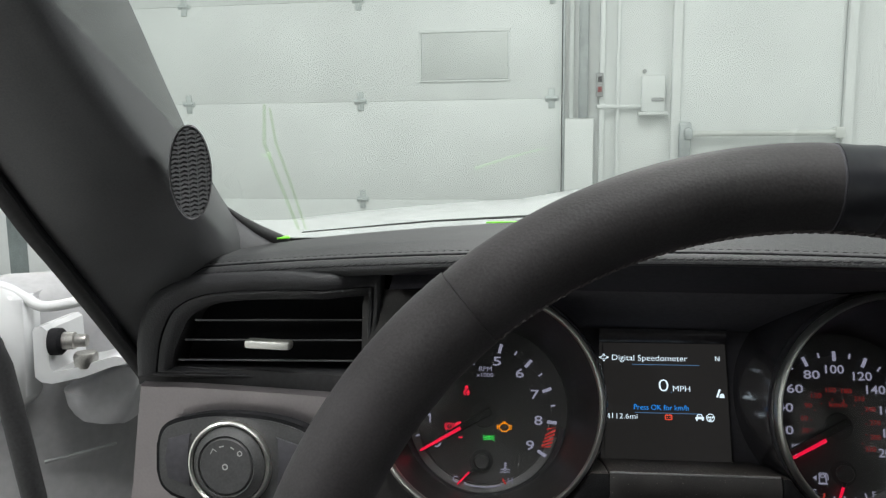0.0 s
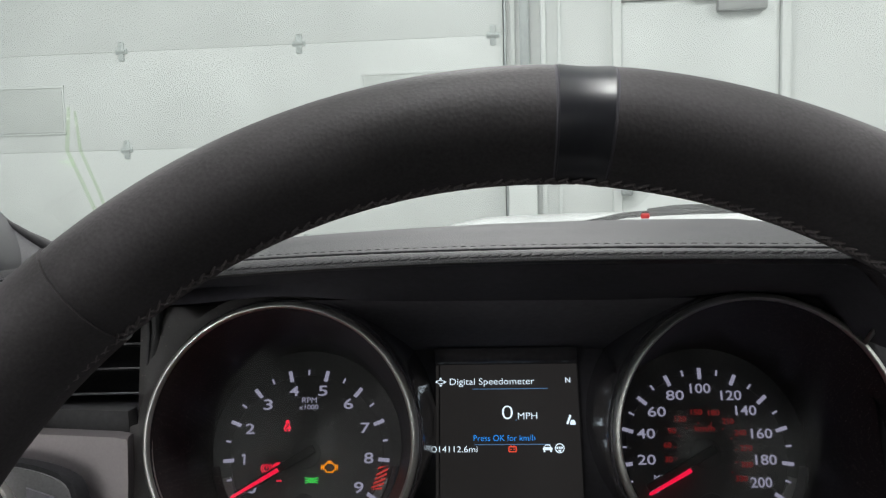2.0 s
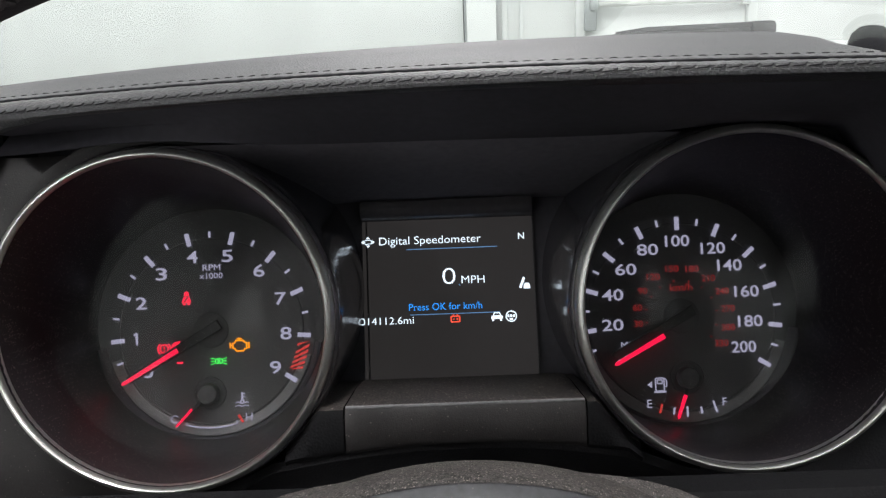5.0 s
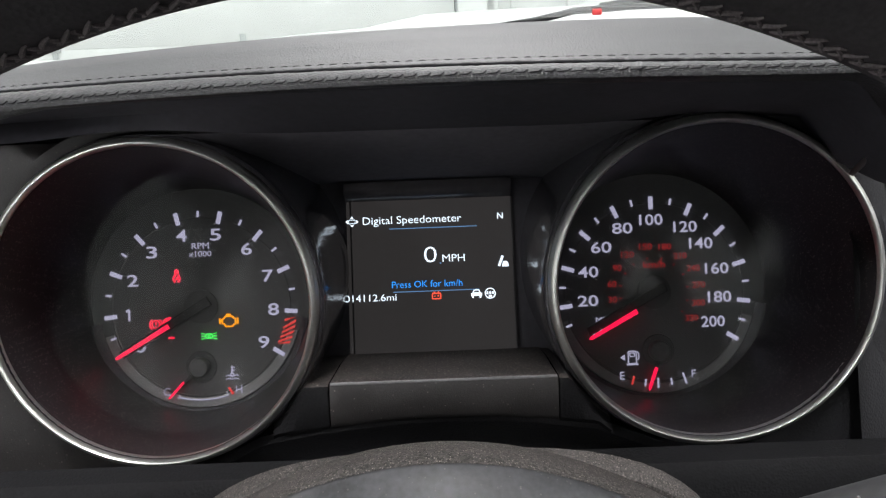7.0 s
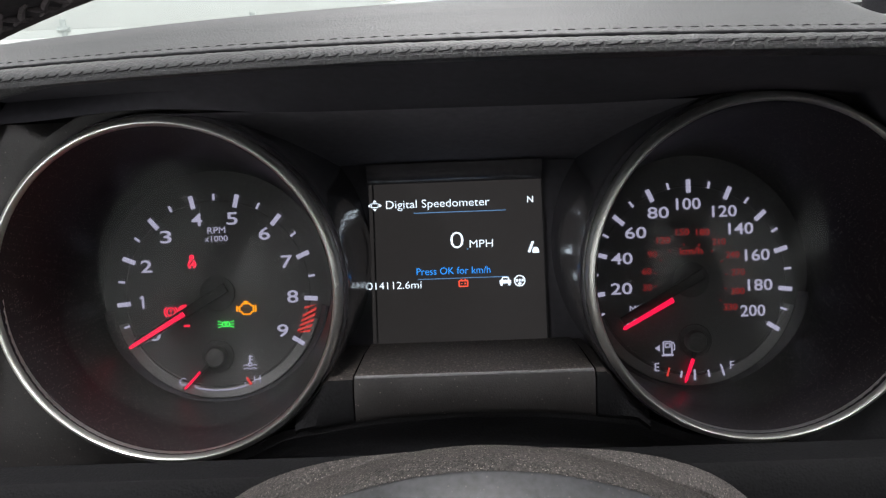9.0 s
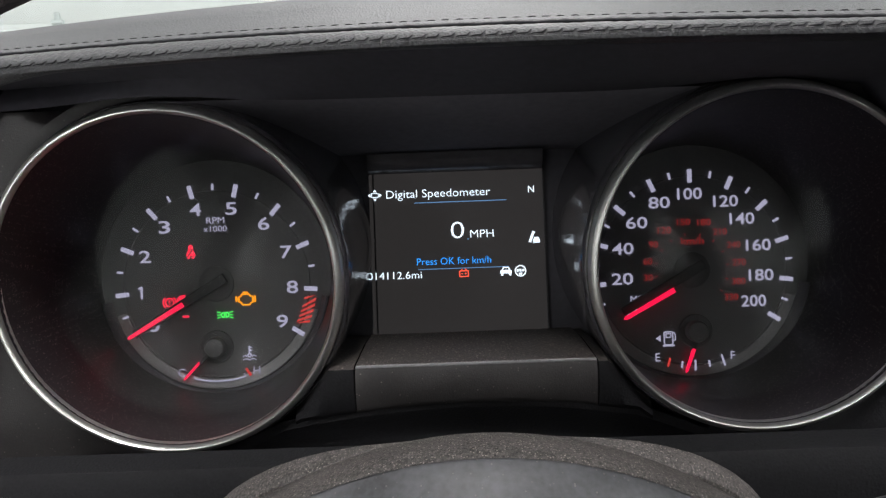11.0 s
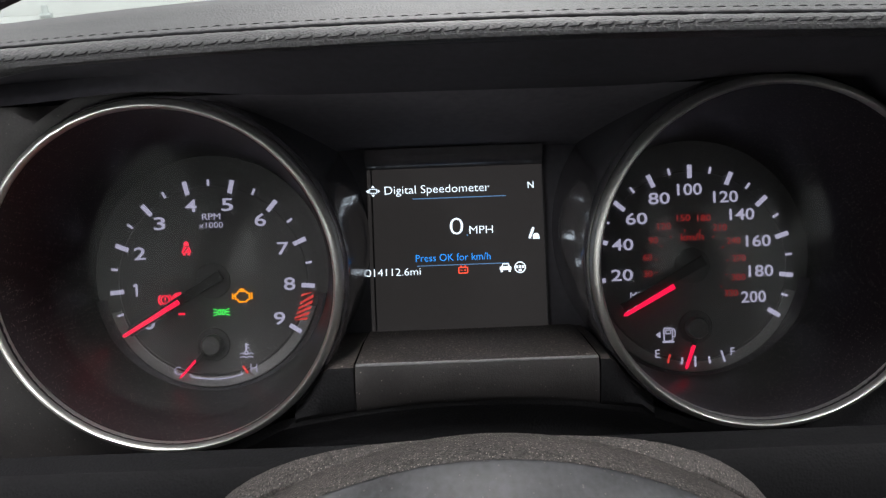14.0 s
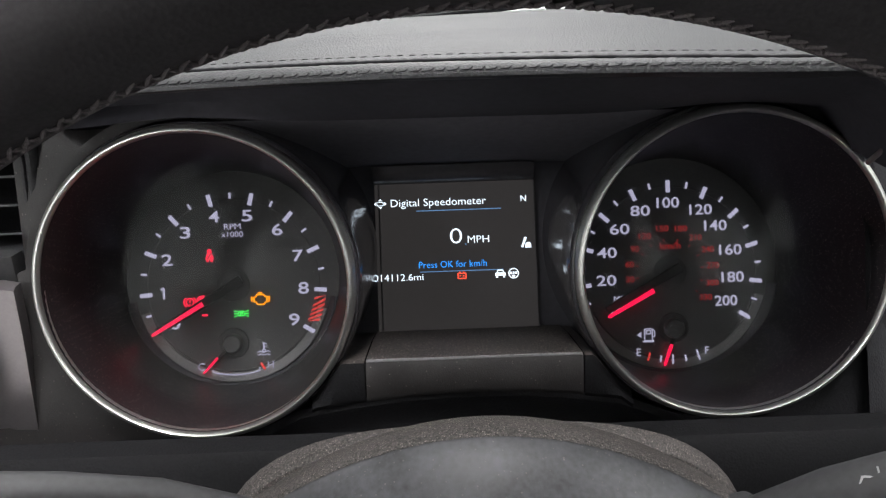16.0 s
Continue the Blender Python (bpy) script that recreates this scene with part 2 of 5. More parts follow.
def loft(rows, closed=False, caps=False):
    """A skin over rows of points; closed joins each row's end to its start."""
    bm = bmesh.new()
    vs = [[bm.verts.new(p) for p in row] for row in rows]
    n = len(rows[0])
    for i in range(len(rows) - 1):
        for j in range(n if closed else n - 1):
            k = (j + 1) % n
            bm.faces.new((vs[i][j], vs[i][k], vs[i + 1][k], vs[i + 1][j]))
    if caps:
        bm.faces.new(vs[0])
        bm.faces.new(list(reversed(vs[-1])))
    return bm


def lathe(profile, segs=96, start=0.0, end=2 * math.pi):
    """Spins (radius, height) points about the local z axis."""
    full = abs(end - start - 2 * math.pi) < 1e-6
    n = segs if full else segs + 1
    rows = [[(r * math.cos(start + (end - start) * i / segs), r * math.sin(start + (end - start) * i / segs), h) for i in range(n)] for r, h in profile]
    return loft(rows, closed=full)


def tube(points, radius, segs=10, closed=False, caps=True):
    """A round tube along points; radius may be a number or one a point."""
    pts = [Vector(p) for p in points]
    n = len(pts)
    rad = radius if isinstance(radius, (list, tuple)) else [radius] * n
    rows = []
    side = None
    for i, p in enumerate(pts):
        a, b = pts[(i - 1) % n if closed else max(i - 1, 0)], pts[(i + 1) % n if closed else min(i + 1, n - 1)]
        d = (b - a).normalized()
        if side is None:
            side = d.orthogonal().normalized()
        side = (side - d * side.dot(d)).normalized()
        up = d.cross(side)
        rows.append([p + rad[i] * (math.cos(2 * math.pi * k / segs) * side + math.sin(2 * math.pi * k / segs) * up) for k in range(segs)])
    if closed:
        rows.append(rows[0])
    bm = loft(rows, closed=True, caps=caps and not closed)
    if closed:
        bmesh.ops.remove_doubles(bm, verts=bm.verts[:], dist=1e-6)
    return bm


def slab(outline, depth, bevel=0.0):
    """A flat plate from a 2D outline, its face at z = 0, its back at -depth."""
    bm = bmesh.new()
    front = [bm.verts.new((x, y, 0)) for x, y in outline]
    back = [bm.verts.new((x, y, -depth)) for x, y in outline]
    bm.faces.new(front)
    bm.faces.new(list(reversed(back)))
    n = len(outline)
    for i in range(n):
        bm.faces.new((front[i], back[i], back[(i + 1) % n], front[(i + 1) % n]))
    if bevel:
        edges = [e for e in bm.edges if all(v.co.z > -1e-6 for v in e.verts)]
        bmesh.ops.bevel(bm, geom=edges, offset=bevel, segments=2, affect="EDGES", profile=0.5)
    return bm


def rounded(w, h, r, n=6, cx=0.0, cy=0.0):
    out = []
    for sx, sy, a0 in ((1, 1, 0), (-1, 1, 90), (-1, -1, 180), (1, -1, 270)):
        for i in range(n + 1):
            a = radians(a0 + 90 * i / n)
            out.append((cx + sx * (w / 2 - r) + r * math.cos(a), cy + sy * (h / 2 - r) + r * math.sin(a)))
    return out


def stroke(points, w, closed=False, lift=0.0, thick=0.0003):
    """A raised ribbon of width w along 2D points."""
    pts = [Vector((x, y)) for x, y in points]
    n = len(pts)
    rows = []
    for i in range(n):
        a, b = pts[(i - 1) % n if closed else max(i - 1, 0)], pts[(i + 1) % n if closed else min(i + 1, n - 1)]
        d = (b - a).normalized()
        nn = Vector((-d.y, d.x)) * w / 2
        l, r = pts[i] + nn, pts[i] - nn
        rows.append([(l.x, l.y, lift), (l.x, l.y, lift + thick), (r.x, r.y, lift + thick), (r.x, r.y, lift)])
    if closed:
        rows.append(rows[0])
    return loft(rows, closed=True, caps=not closed)


def arc(cx, cy, r, a0, a1, n=16):
    return [(cx + r * math.cos(radians(a0 + (a1 - a0) * i / n)), cy + r * math.sin(radians(a0 + (a1 - a0) * i / n))) for i in range(n + 1)]


def merge(*bms):
    """Joins pieces of one part into one bmesh."""
    out = bmesh.new()
    for b in bms:
        me = bpy.data.meshes.new("piece")
        b.to_mesh(me)
        b.free()
        out.from_mesh(me)
        bpy.data.meshes.remove(me)
    return out


def lettering(text, size, width=0.0, bold=0.0):
    """A mesh of words in the built-in font, centred."""
    cu = bpy.data.curves.new("words", "FONT")
    cu.body, cu.size, cu.extrude, cu.offset = text, size, 0.00012, bold
    cu.align_x, cu.align_y, cu.resolution_u = "CENTER", "CENTER", 3
    ob = bpy.data.objects.new("words", cu)
    scene.collection.objects.link(ob)
    bpy.context.view_layer.update()
    me = bpy.data.meshes.new_from_object(ob.evaluated_get(bpy.context.evaluated_depsgraph_get()))
    bpy.data.objects.remove(ob)
    bpy.data.curves.remove(cu)
    if width:
        xs = [v.co.x for v in me.vertices]
        k = width / (max(xs) - min(xs))
        for v in me.vertices:
            v.co.x *= k
    return me


def flowing(points, per=6):
    """A smooth curve through points."""
    pts = [Vector(p) for p in points]
    out = []
    for i in range(len(pts) - 1):
        a, b, c, d = pts[max(i - 1, 0)], pts[i], pts[i + 1], pts[min(i + 2, len(pts) - 1)]
        for k in range(per):
            t = k / per
            out.append(0.5 * ((2 * b) + (c - a) * t + (2 * a - 5 * b + 4 * c - d) * t * t + (3 * b - a - 3 * c + d) * t ** 3))
    return out + [pts[-1]]


def tilted(x, y, z, degrees_back):
    """Local x to the right, local y up the tilted face, local z out of it to the driver."""
    return pose(x, y, z, 90 - degrees_back, 0, 0)


# ---- the garage ----
YAW = -3.0
GAR = pose(0, 4.2245, 0, 0, 0, YAW)          # origin on the inner face of the end wall; local x along it, -y into the room


def garage_shell():
    t = 0.2
    parts = (("floor", box(9.4, 11.4, t, (0, -5.3, -t / 2)), CONCRETE, "grey concrete garage floor", "floor"),
             ("ceiling", box(9.4, 11.4, t, (0, -5.3, 3.0 + t / 2)), WALL, "white painted garage ceiling", "ceiling"),
             ("wall_west", box(t, 11.0, 3.0, (-4.6, -5.3, 1.5)), WALL, "white painted garage side wall", "wall"),
             ("wall_east", box(t, 11.0, 3.0, (4.6, -5.3, 1.5)), WALL, "white painted garage side wall", "wall"),
             ("wall_south", box(9.0, t, 3.0, (0, -10.7, 1.5)), WALL, "white painted garage back wall", "wall"))
    for name, bm, m, label, cat in parts:
        tagged(part(name, bm, m, None, label, GAR, smooth=False), category=cat, kind="structure")
    # end wall with the opening of the sectional door and of the passage door
    wall = merge(box(0.6, t, 3.0, (-4.2, t / 2 + 0.06, 1.5)), box(0.62, t, 3.0, (0.42, t / 2, 1.5)), box(2.87, t, 3.0, (3.07, t / 2, 1.5)),
                 box(4.0, t, 0.5, (-1.9, t / 2 + 0.06, 2.75)), box(0.91, t, 1.05, (1.185, t / 2, 2.475)))
    tagged(part("wall_north", wall, WALL, None, "white painted end wall of the garage", GAR, smooth=False), category="wall", kind="structure")
    for lx in (-2.6, 0.0, 2.6):
        for ly in (-3.2, -0.6, 2.2):
            lamp = thing("ceiling_lamp", "long white strip lamp on the ceiling", "lamp", pose(lx, ly, 2.985), "ceiling lamps")
            part("housing", box(0.3, 1.36, 0.04, (0, 0, 0), 0.006), DOOR_WHITE, lamp)
            part("diffuser", box(0.26, 1.32, 0.012, (0, 0, -0.026), 0.003), glow("lamp_diffuser", (1.0, 1.0, 0.96), 4.0), lamp, "glowing white diffuser")


def sectional_door():
    door = thing("door_1", "white sectional overhead garage door, closed", "garage door", GAR, kind="structure")
    h, z0, x0, x1 = 0.5798, 0.048, -4.0, 0.105
    for k in range(5):
        sec = box(x1 - x0, 0.04, h - 0.0006, ((x0 + x1) / 2, 0.0, z0 + (k + 0.5) * h), 0.0025)
        p = part("door_section", sec, DOOR_WHITE, door)
        if k == 2:
            for wx in (-0.451, -2.80):
                pane = merge(box(0.50, 0.008, 0.265, (wx, -0.0245, 1.457), 0.003))
                part("window_pane", pane, PANEL_GREY, p, "frosted pale grey window pane")
                fr = merge(box(0.53, 0.014, 0.016, (wx, -0.026, 1.597), 0.003), box(0.53, 0.010, 0.010, (wx, -0.026, 1.317), 0.003),
                           box(0.010, 0.010, 0.28, (wx - 0.257, -0.026, 1.457), 0.003), box(0.010, 0.010, 0.28, (wx + 0.257, -0.026, 1.457), 0.003))
                part("window_frame", fr, DOOR_WHITE, p)
    for row in range(1, 5):
        for hx in (-3.245, -2.16, -1.075, 0.05):
            z = z0 + row * h
            hinge = merge(box(0.035, 0.008, 0.11, (hx, -0.0245, z), 0.003), box(0.075, 0.01, 0.028, (hx, -0.026, z), 0.003),
                          tube([(hx - 0.03, -0.034, z), (hx + 0.03, -0.034, z)], 0.008, 8))
            part("hinge", hinge, HINGE, door, "zinc hinge plate")


def door_track():
    tr = thing("door_track", "galvanised steel vertical track beside the overhead door", "track", GAR, kind="structure")
    part("inner_flange", box(0.03, 0.05, 1.95, (0.16, -0.04, 2.05), 0.004), PANEL_GREY, tr)
    part("channel", merge(box(0.012, 0.07, 1.93, (0.205, -0.05, 2.06), 0.003), box(0.045, 0.012, 1.93, (0.228, -0.085, 2.06), 0.003),
                          box(0.008, 0.03, 1.93, (0.249, -0.07, 2.06), 0.002)), TRACK, tr, "dull grey steel channel")
    part("angle", box(0.012, 0.05, 2.6, (0.118, -0.03, 1.3), 0.003), TRACK, tr)
    guard = thing("track_guard", "white painted steel guard box below the track", "guard", GAR, kind="structure")
    part("cover", box(0.16, 0.11, 1.09, (0.205, -0.06, 0.545), 0.008), DOOR_WHITE, guard)
    part("post", box(0.03, 0.06, 2.9, (0.33, -0.03, 1.45), 0.005), DOOR_WHITE, guard)
    part("moulding", box(0.02, 0.03, 2.9, (0.42, -0.015, 1.45), 0.004), DOOR_WHITE, guard)


def wall_fittings():
    sw = thing("door_switch", "grey wall switch box with dark buttons", "switch", GAR)
    part("body", box(0.04, 0.03, 0.13, (0.316, -0.076, 1.275), 0.004), GREY_PAINT, sw)
    part("button", box(0.022, 0.008, 0.03, (0.316, -0.094, 1.305), 0.003), RUBBER, sw)
    part("button", box(0.022, 0.008, 0.03, (0.316, -0.094, 1.25), 0.003), mat("dull_red_button", (0.25, 0.03, 0.03), 0.5), sw, "dull red button")
    part("conduit", tube([(0.30, -0.07, 1.155), (0.45, -0.03, 1.155), (0.56, -0.03, 1.155)], 0.011, 8), DOOR_WHITE, sw)
    bx = thing("control_box", "white plastic control box on the wall", "box", GAR)
    part("body", box(0.13, 0.06, 0.2, (0.61, -0.032, 1.225), 0.01), DOOR_WHITE, bx)
    part("keypad", box(0.07, 0.008, 0.02, (0.635, -0.064, 1.19), 0.003), GREY_PAINT, bx, "grey slot")
    part("knob", lathe([(0.0001, 0.012), (0.01, 0.01), (0.012, 0.0)], 14), GREY_PAINT, bx, "small dark knob", pose(0.56, -0.06, 1.345, 90))
    part("base", box(0.16, 0.075, 0.02, (0.61, -0.038, 1.115), 0.004), DOOR_WHITE, bx)


def wall_post():
    p = thing("wall_post", "grey-green steel post by the garage wall", "post", kind="structure")
    part("post", box(0.045, 0.06, 2.96, (-2.118, 2.5, 1.48), 0.006), GASKET, p)


def passage_door():
    d = thing("door_2", "white steel passage door with a push bar, closed", "door", GAR, kind="structure")
    part("leaf", box(0.85, 0.045, 1.93, (1.185, 0.0, 0.97), 0.004), DOOR_WHITE, d)
    fr = merge(box(0.05, 0.09, 1.99, (0.735, -0.01, 0.995), 0.006), box(0.05, 0.09, 1.99, (1.637, -0.01, 0.995), 0.006), box(0.952, 0.09, 0.05, (1.186, -0.01, 1.965), 0.006))
    part("frame", fr, WALL, d)
    bar = part("push_bar", merge(tube([(0.82, -0.075, 1.0), (1.60, -0.075, 1.0)], 0.017, 12), box(0.05, 0.08, 0.06, (1.59, -0.055, 1.0), 0.008)), BAR_WHITE, d, "white enamelled push bar")
    part("latch_box", merge(box(0.065, 0.07, 0.20, (0.785, -0.055, 0.965), 0.012), box(0.05, 0.09, 0.07, (0.80, -0.07, 1.0), 0.02)), TRACK, d, "grey latch case")
    part("door_closer", merge(box(0.26, 0.06, 0.06, (1.40, -0.055, 1.885), 0.01), box(0.28, 0.012, 0.02, (1.28, -0.06, 1.935), 0.003)), GREY_PAINT, d, "grey hydraulic closer")


garage_shell()
sectional_door()
door_track()
wall_fittings()
wall_post()
passage_door()


# ---- the dashboard ----
def edge(x):
    """The stitched front edge of the hood over the gauges."""
    drop = 0.009 * max(0.0, (x - 0.137) / 0.015) ** 2.2
    left = 0.05 * max(0.0, (-0.295 - x) / 0.045) ** 2
    return -0.0226 - 0.1855 * x + 0.02 * max(0.0, (x - 0.1) / 0.075) ** 2, 0.9533 + 0.0182 * x - 0.151 * x * x - drop - left


def crest(x):
    drop = 0.022 * max(0.0, (x - 0.135) / 0.045) ** 2
    left = 0.04 * max(0.0, (-0.295 - x) / 0.045) ** 2
    return 0.0505 - 0.0108 * x, 0.9603 + 0.0203 * x - 0.1595 * x * x - drop - left


def vent_face(x):
    return -0.122 * (x + 0.171) + 0.001


def dashboard():
    dash = thing("dashboard", "black leather-wrapped car dashboard with a stitched edge", "dashboard")
    PITCH = 0.0046
    xs = [-0.338 + 0.00075 * i for i in range(689)]
    rows = []
    for x in xs:
        (ye, ze), (yc, zc) = edge(x), crest(x)
        d = yc - ye
        prof = [(0.43, zc - 0.05), (0.30, zc - 0.022), (0.18, zc - 0.008), (0.11, zc - 0.0015), (yc + 0.02, zc - 0.0002), (yc, zc), (ye + 0.72 * d, ze + (zc - ze) * 0.88), (ye + 0.5 * d, ze + (zc - ze) * 0.62)]
        # each stitch pulls the leather in at its ends
        pull = abs(math.sin(math.pi * (x + 0.30) / PITCH + 0.25))
        gut = 0.0004 + 0.0004 * (1 - pull) ** 2
        thin = max(0.0, min(1.0, (x + 0.172) / 0.03))
        dip = -0.0002 + 0.0085 * max(-0.16, min(0.12, x))
        ruck = 0.00005 * math.sin(2 * math.pi * x / PITCH) + 0.00006 * math.sin(x * 410) + 0.00004 * math.sin(x * 1733)
        prof += [(ye + 0.0094, ze + 0.0027), (ye + 0.0086, ze + 0.0025), (ye + 0.0070, ze + 0.0024 + ruck), (ye + 0.0056, ze + 0.0022 + ruck), (ye + 0.0044, ze + 0.0020 + ruck), (ye + 0.0038, ze + 0.0016 + ruck), (ye + 0.0034, ze + 0.0008 + ruck),
                 (ye + 0.0033, ze - 0.0012), (ye + 0.0024, ze - 0.0012), (ye + 0.0021, ze + 0.0005 - ruck), (ye + 0.0016, ze + 0.0010 - ruck), (ye + 0.0008, ze + 0.0012 - ruck), (ye - 0.0010, ze + 0.0010 - ruck + 0.3 * dip), (ye - 0.0026, ze + 0.0005 - ruck + 0.7 * dip), (ye - 0.0037, ze - 0.0001 - ruck + dip),
                 (ye - 0.0042, ze - 0.0007 - gut + dip), (ye - 0.0046, ze - 0.0013 - gut + dip), (ye - 0.0050, ze - 0.0018 + ruck + dip), (ye - 0.0053, ze - 0.0026 + ruck + dip), (ye - 0.0053, ze - 0.0036 + 0.0004 * thin + dip), (ye - 0.0045, ze - 0.0052 + 0.0014 * thin + dip), (ye - 0.0025, ze - 0.0074 + 0.0028 * thin + dip), (ye + 0.001, ze - 0.0095 + 0.0040 * thin), (ye + 0.008, ze - 0.0106 + 0.0046 * thin)]
        rows.append([(x, y, z) for y, z in prof])
    part("top_pad", loft(rows), LEATHER, dash, "grained black leather pad")
    # underside of the hood and the sloping panel over the display
    rows = []
    for x in [-0.176 + 0.01 * i for i in range(36)]:
        ye, ze = edge(x)
        yu, zu = 0.023 + 0.0815 * x * 0.4, min(0.9245 - 0.0147 * x - 0.0465 * x * x + 0.0036 * math.exp(-((abs(x) - 0.1175) / 0.035) ** 2), ze - 0.0125)
        prof = [(ye + 0.004, ze - 0.0097 + 0.0044 * max(0.0, min(1.0, (x + 0.172) / 0.03))), (ye + 0.018, ze - 0.0120 - 0.15 * (ze - 0.0120 - zu)), (yu - 0.003, zu + 0.0006), (yu, zu), (yu + 0.03, zu + 0.003), (yu + 0.031, zu - 0.012)]
        rows.append([(x, y, max(z, 0.9035)) for y, z in prof])
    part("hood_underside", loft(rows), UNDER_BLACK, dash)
    rows = []
    for y, z, half in ((0.0235, 0.9252, 0.115), (0.0250, 0.9240, 0.112), (0.027, 0.9225, 0.102), (0.0345, 0.918, 0.087), (0.060, 0.903, 0.072), (0.085, 0.8885, 0.063), (0.0925, 0.8845, 0.0615), (0.096, 0.8835, 0.061), (0.13, 0.85, 0.059)):
        rows.append([(half * (k / 12 - 1), y + 0.03 * half * (k / 12 - 1), z - 0.0147 * half * (k / 12 - 1)) for k in range(25)])
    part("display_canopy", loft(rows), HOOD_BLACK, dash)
    # stitching: fine sunken dashes behind the joint, black curls for shaded gaps in front
    def seam(path, radii, seed):
        rng = random.Random(seed)
        bms = []
        x = -0.30
        while x < 0.150:
            k = rng.uniform(0.92, 1.06)
            pts = []
            for along, off_y, off_z in path:
                y0, z0 = edge(x + along * k)
                lower = (-0.0002 + 0.0085 * max(-0.16, min(0.12, x))) if off_y < 0 else 0.0
                pts.append((x + along * k, y0 + off_y + rng.uniform(-0.00006, 0.00006), z0 + off_z + lower + rng.uniform(-0.00005, 0.00005)))
            bms.append(tube(pts, radii, 7))
            x += PITCH
        return merge(*bms)
    part("stitching", seam(((0.0, 0.0088, 0.0024), (0.0004, 0.0088, 0.00256), (0.0015, 0.0088, 0.00264), (0.0026, 0.0088, 0.00258), (0.0030, 0.0088, 0.0024)), [0.0001, 0.00016, 0.0002, 0.00016, 0.0001], 3), SLAT_BLACK, dash, "fine sunken stitches", kind="stuff")
    part("stitching", seam(((0.0, -0.0047, -0.0012), (0.0006, -0.0048, -0.00095), (0.0020, -0.0048, -0.00085), (0.0034, -0.0047, -0.00078), (0.0040, -0.0044, -0.00045), (0.0044, -0.0041, -0.0001), (0.0048, -0.0038, 0.0)), [0.0001, 0.0002, 0.00026, 0.00028, 0.00024, 0.00018, 0.00008], 4), SLAT_BLACK, dash, "black curls for the shadow line and gaps of the stitches", kind="stuff")
    # black tube in the groove, drawn for the shade on its rear wall
    part("seam_shade", tube([(x, edge(x)[0] + 0.0032, edge(x)[1] + 0.0013 + 0.00012 * math.sin(x * 700) * math.sin(x * 310)) for x in [-0.335 + 0.0015 * i for i in range(328)]], 0.0006, 8), SLAT_BLACK, dash, "black tube for the shade in the seam")
    # lower fascia behind and below the gauges
    rows = []
    for x in [-0.23 + 0.01 * i for i in range(46)]:
        rows.append([(x, 0.14, 0.93), (x, 0.14, 0.74), (x, -0.004, 0.74), (x, -0.012, 0.785), (x, -0.020, 0.7885), (x, -0.026, 0.778), (x, -0.03, 0.70), (x, -0.02, 0.60)])
    part("lower_fascia", loft(rows), LOWER, dash)
    part("back_panel", box(0.14, 0.006, 0.16, (-0.285, 0.146, 0.86), 0.001), LOWER, dash)
    rows = []
    for x in [-0.34 + 0.02 * i for i in range(35)]:
        rows.append([(x, -0.020, 0.797), (x, -0.030, 0.796), (x, -0.036, 0.790), (x, -0.040, 0.77), (x, -0.045, 0.66), (x, -0.03, 0.55)])
    part("knee_pad", loft(rows), LOWER, dash, "grained black lower pad")
    # right of the gauges
    part("accent_strip", tube([(0.1607, -0.0100, 0.9076), (0.1616, -0.0290, 0.9246), (0.1617, -0.0319, 0.9272)], 0.0012, 8), SATIN, dash, "thin satin silver strip")
    upper, lower = [], []
    for x, dy in ((0.178, 0.0), (0.188, 0.006), (0.20, 0.012), (0.26, 0.02), (0.40, 0.03), (0.62, 0.03)):
        upper.append([(x, 0.43, 0.905), (x, 0.25, 0.927), (x, 0.14 + dy, 0.933), (x, 0.085 + dy, 0.931), (x, 0.06 + dy, 0.922), (x, 0.03 + dy, 0.902), (x, 0.016 + dy, 0.878), (x, 0.018 + dy, 0.872)])
        lower.append([(x, 0.020 + dy, 0.876), (x, 0.014 + dy, 0.870), (x, 0.004 + dy, 0.84), (x, -0.02 + dy, 0.78), (x, -0.02 + dy, 0.6)])
    part("centre_fascia", loft(upper), SMOOTH_BLACK, dash, "dark grey moulded centre panel")
    part("centre_lower", loft(lower), VENT_BLACK, dash, "black lower centre panel")
    return dash


dash = dashboard()


def centre_vent():
    v = thing("centre_air_vent", "dark slatted air vent on top of the centre dash", "air vent")
    part("well", box(0.07, 0.045, 0.01, (0.222, 0.075, 0.926), 0.003), RUBBER, v, "black vent opening")
    for i in range(8):
        y = 0.056 + i * 0.0058
        part("slat", tube([(0.188, y - 0.006, 0.9335), (0.215, y, 0.9345), (0.256, y + 0.002, 0.934)], 0.0011, 6), PILLAR, v)


centre_vent()


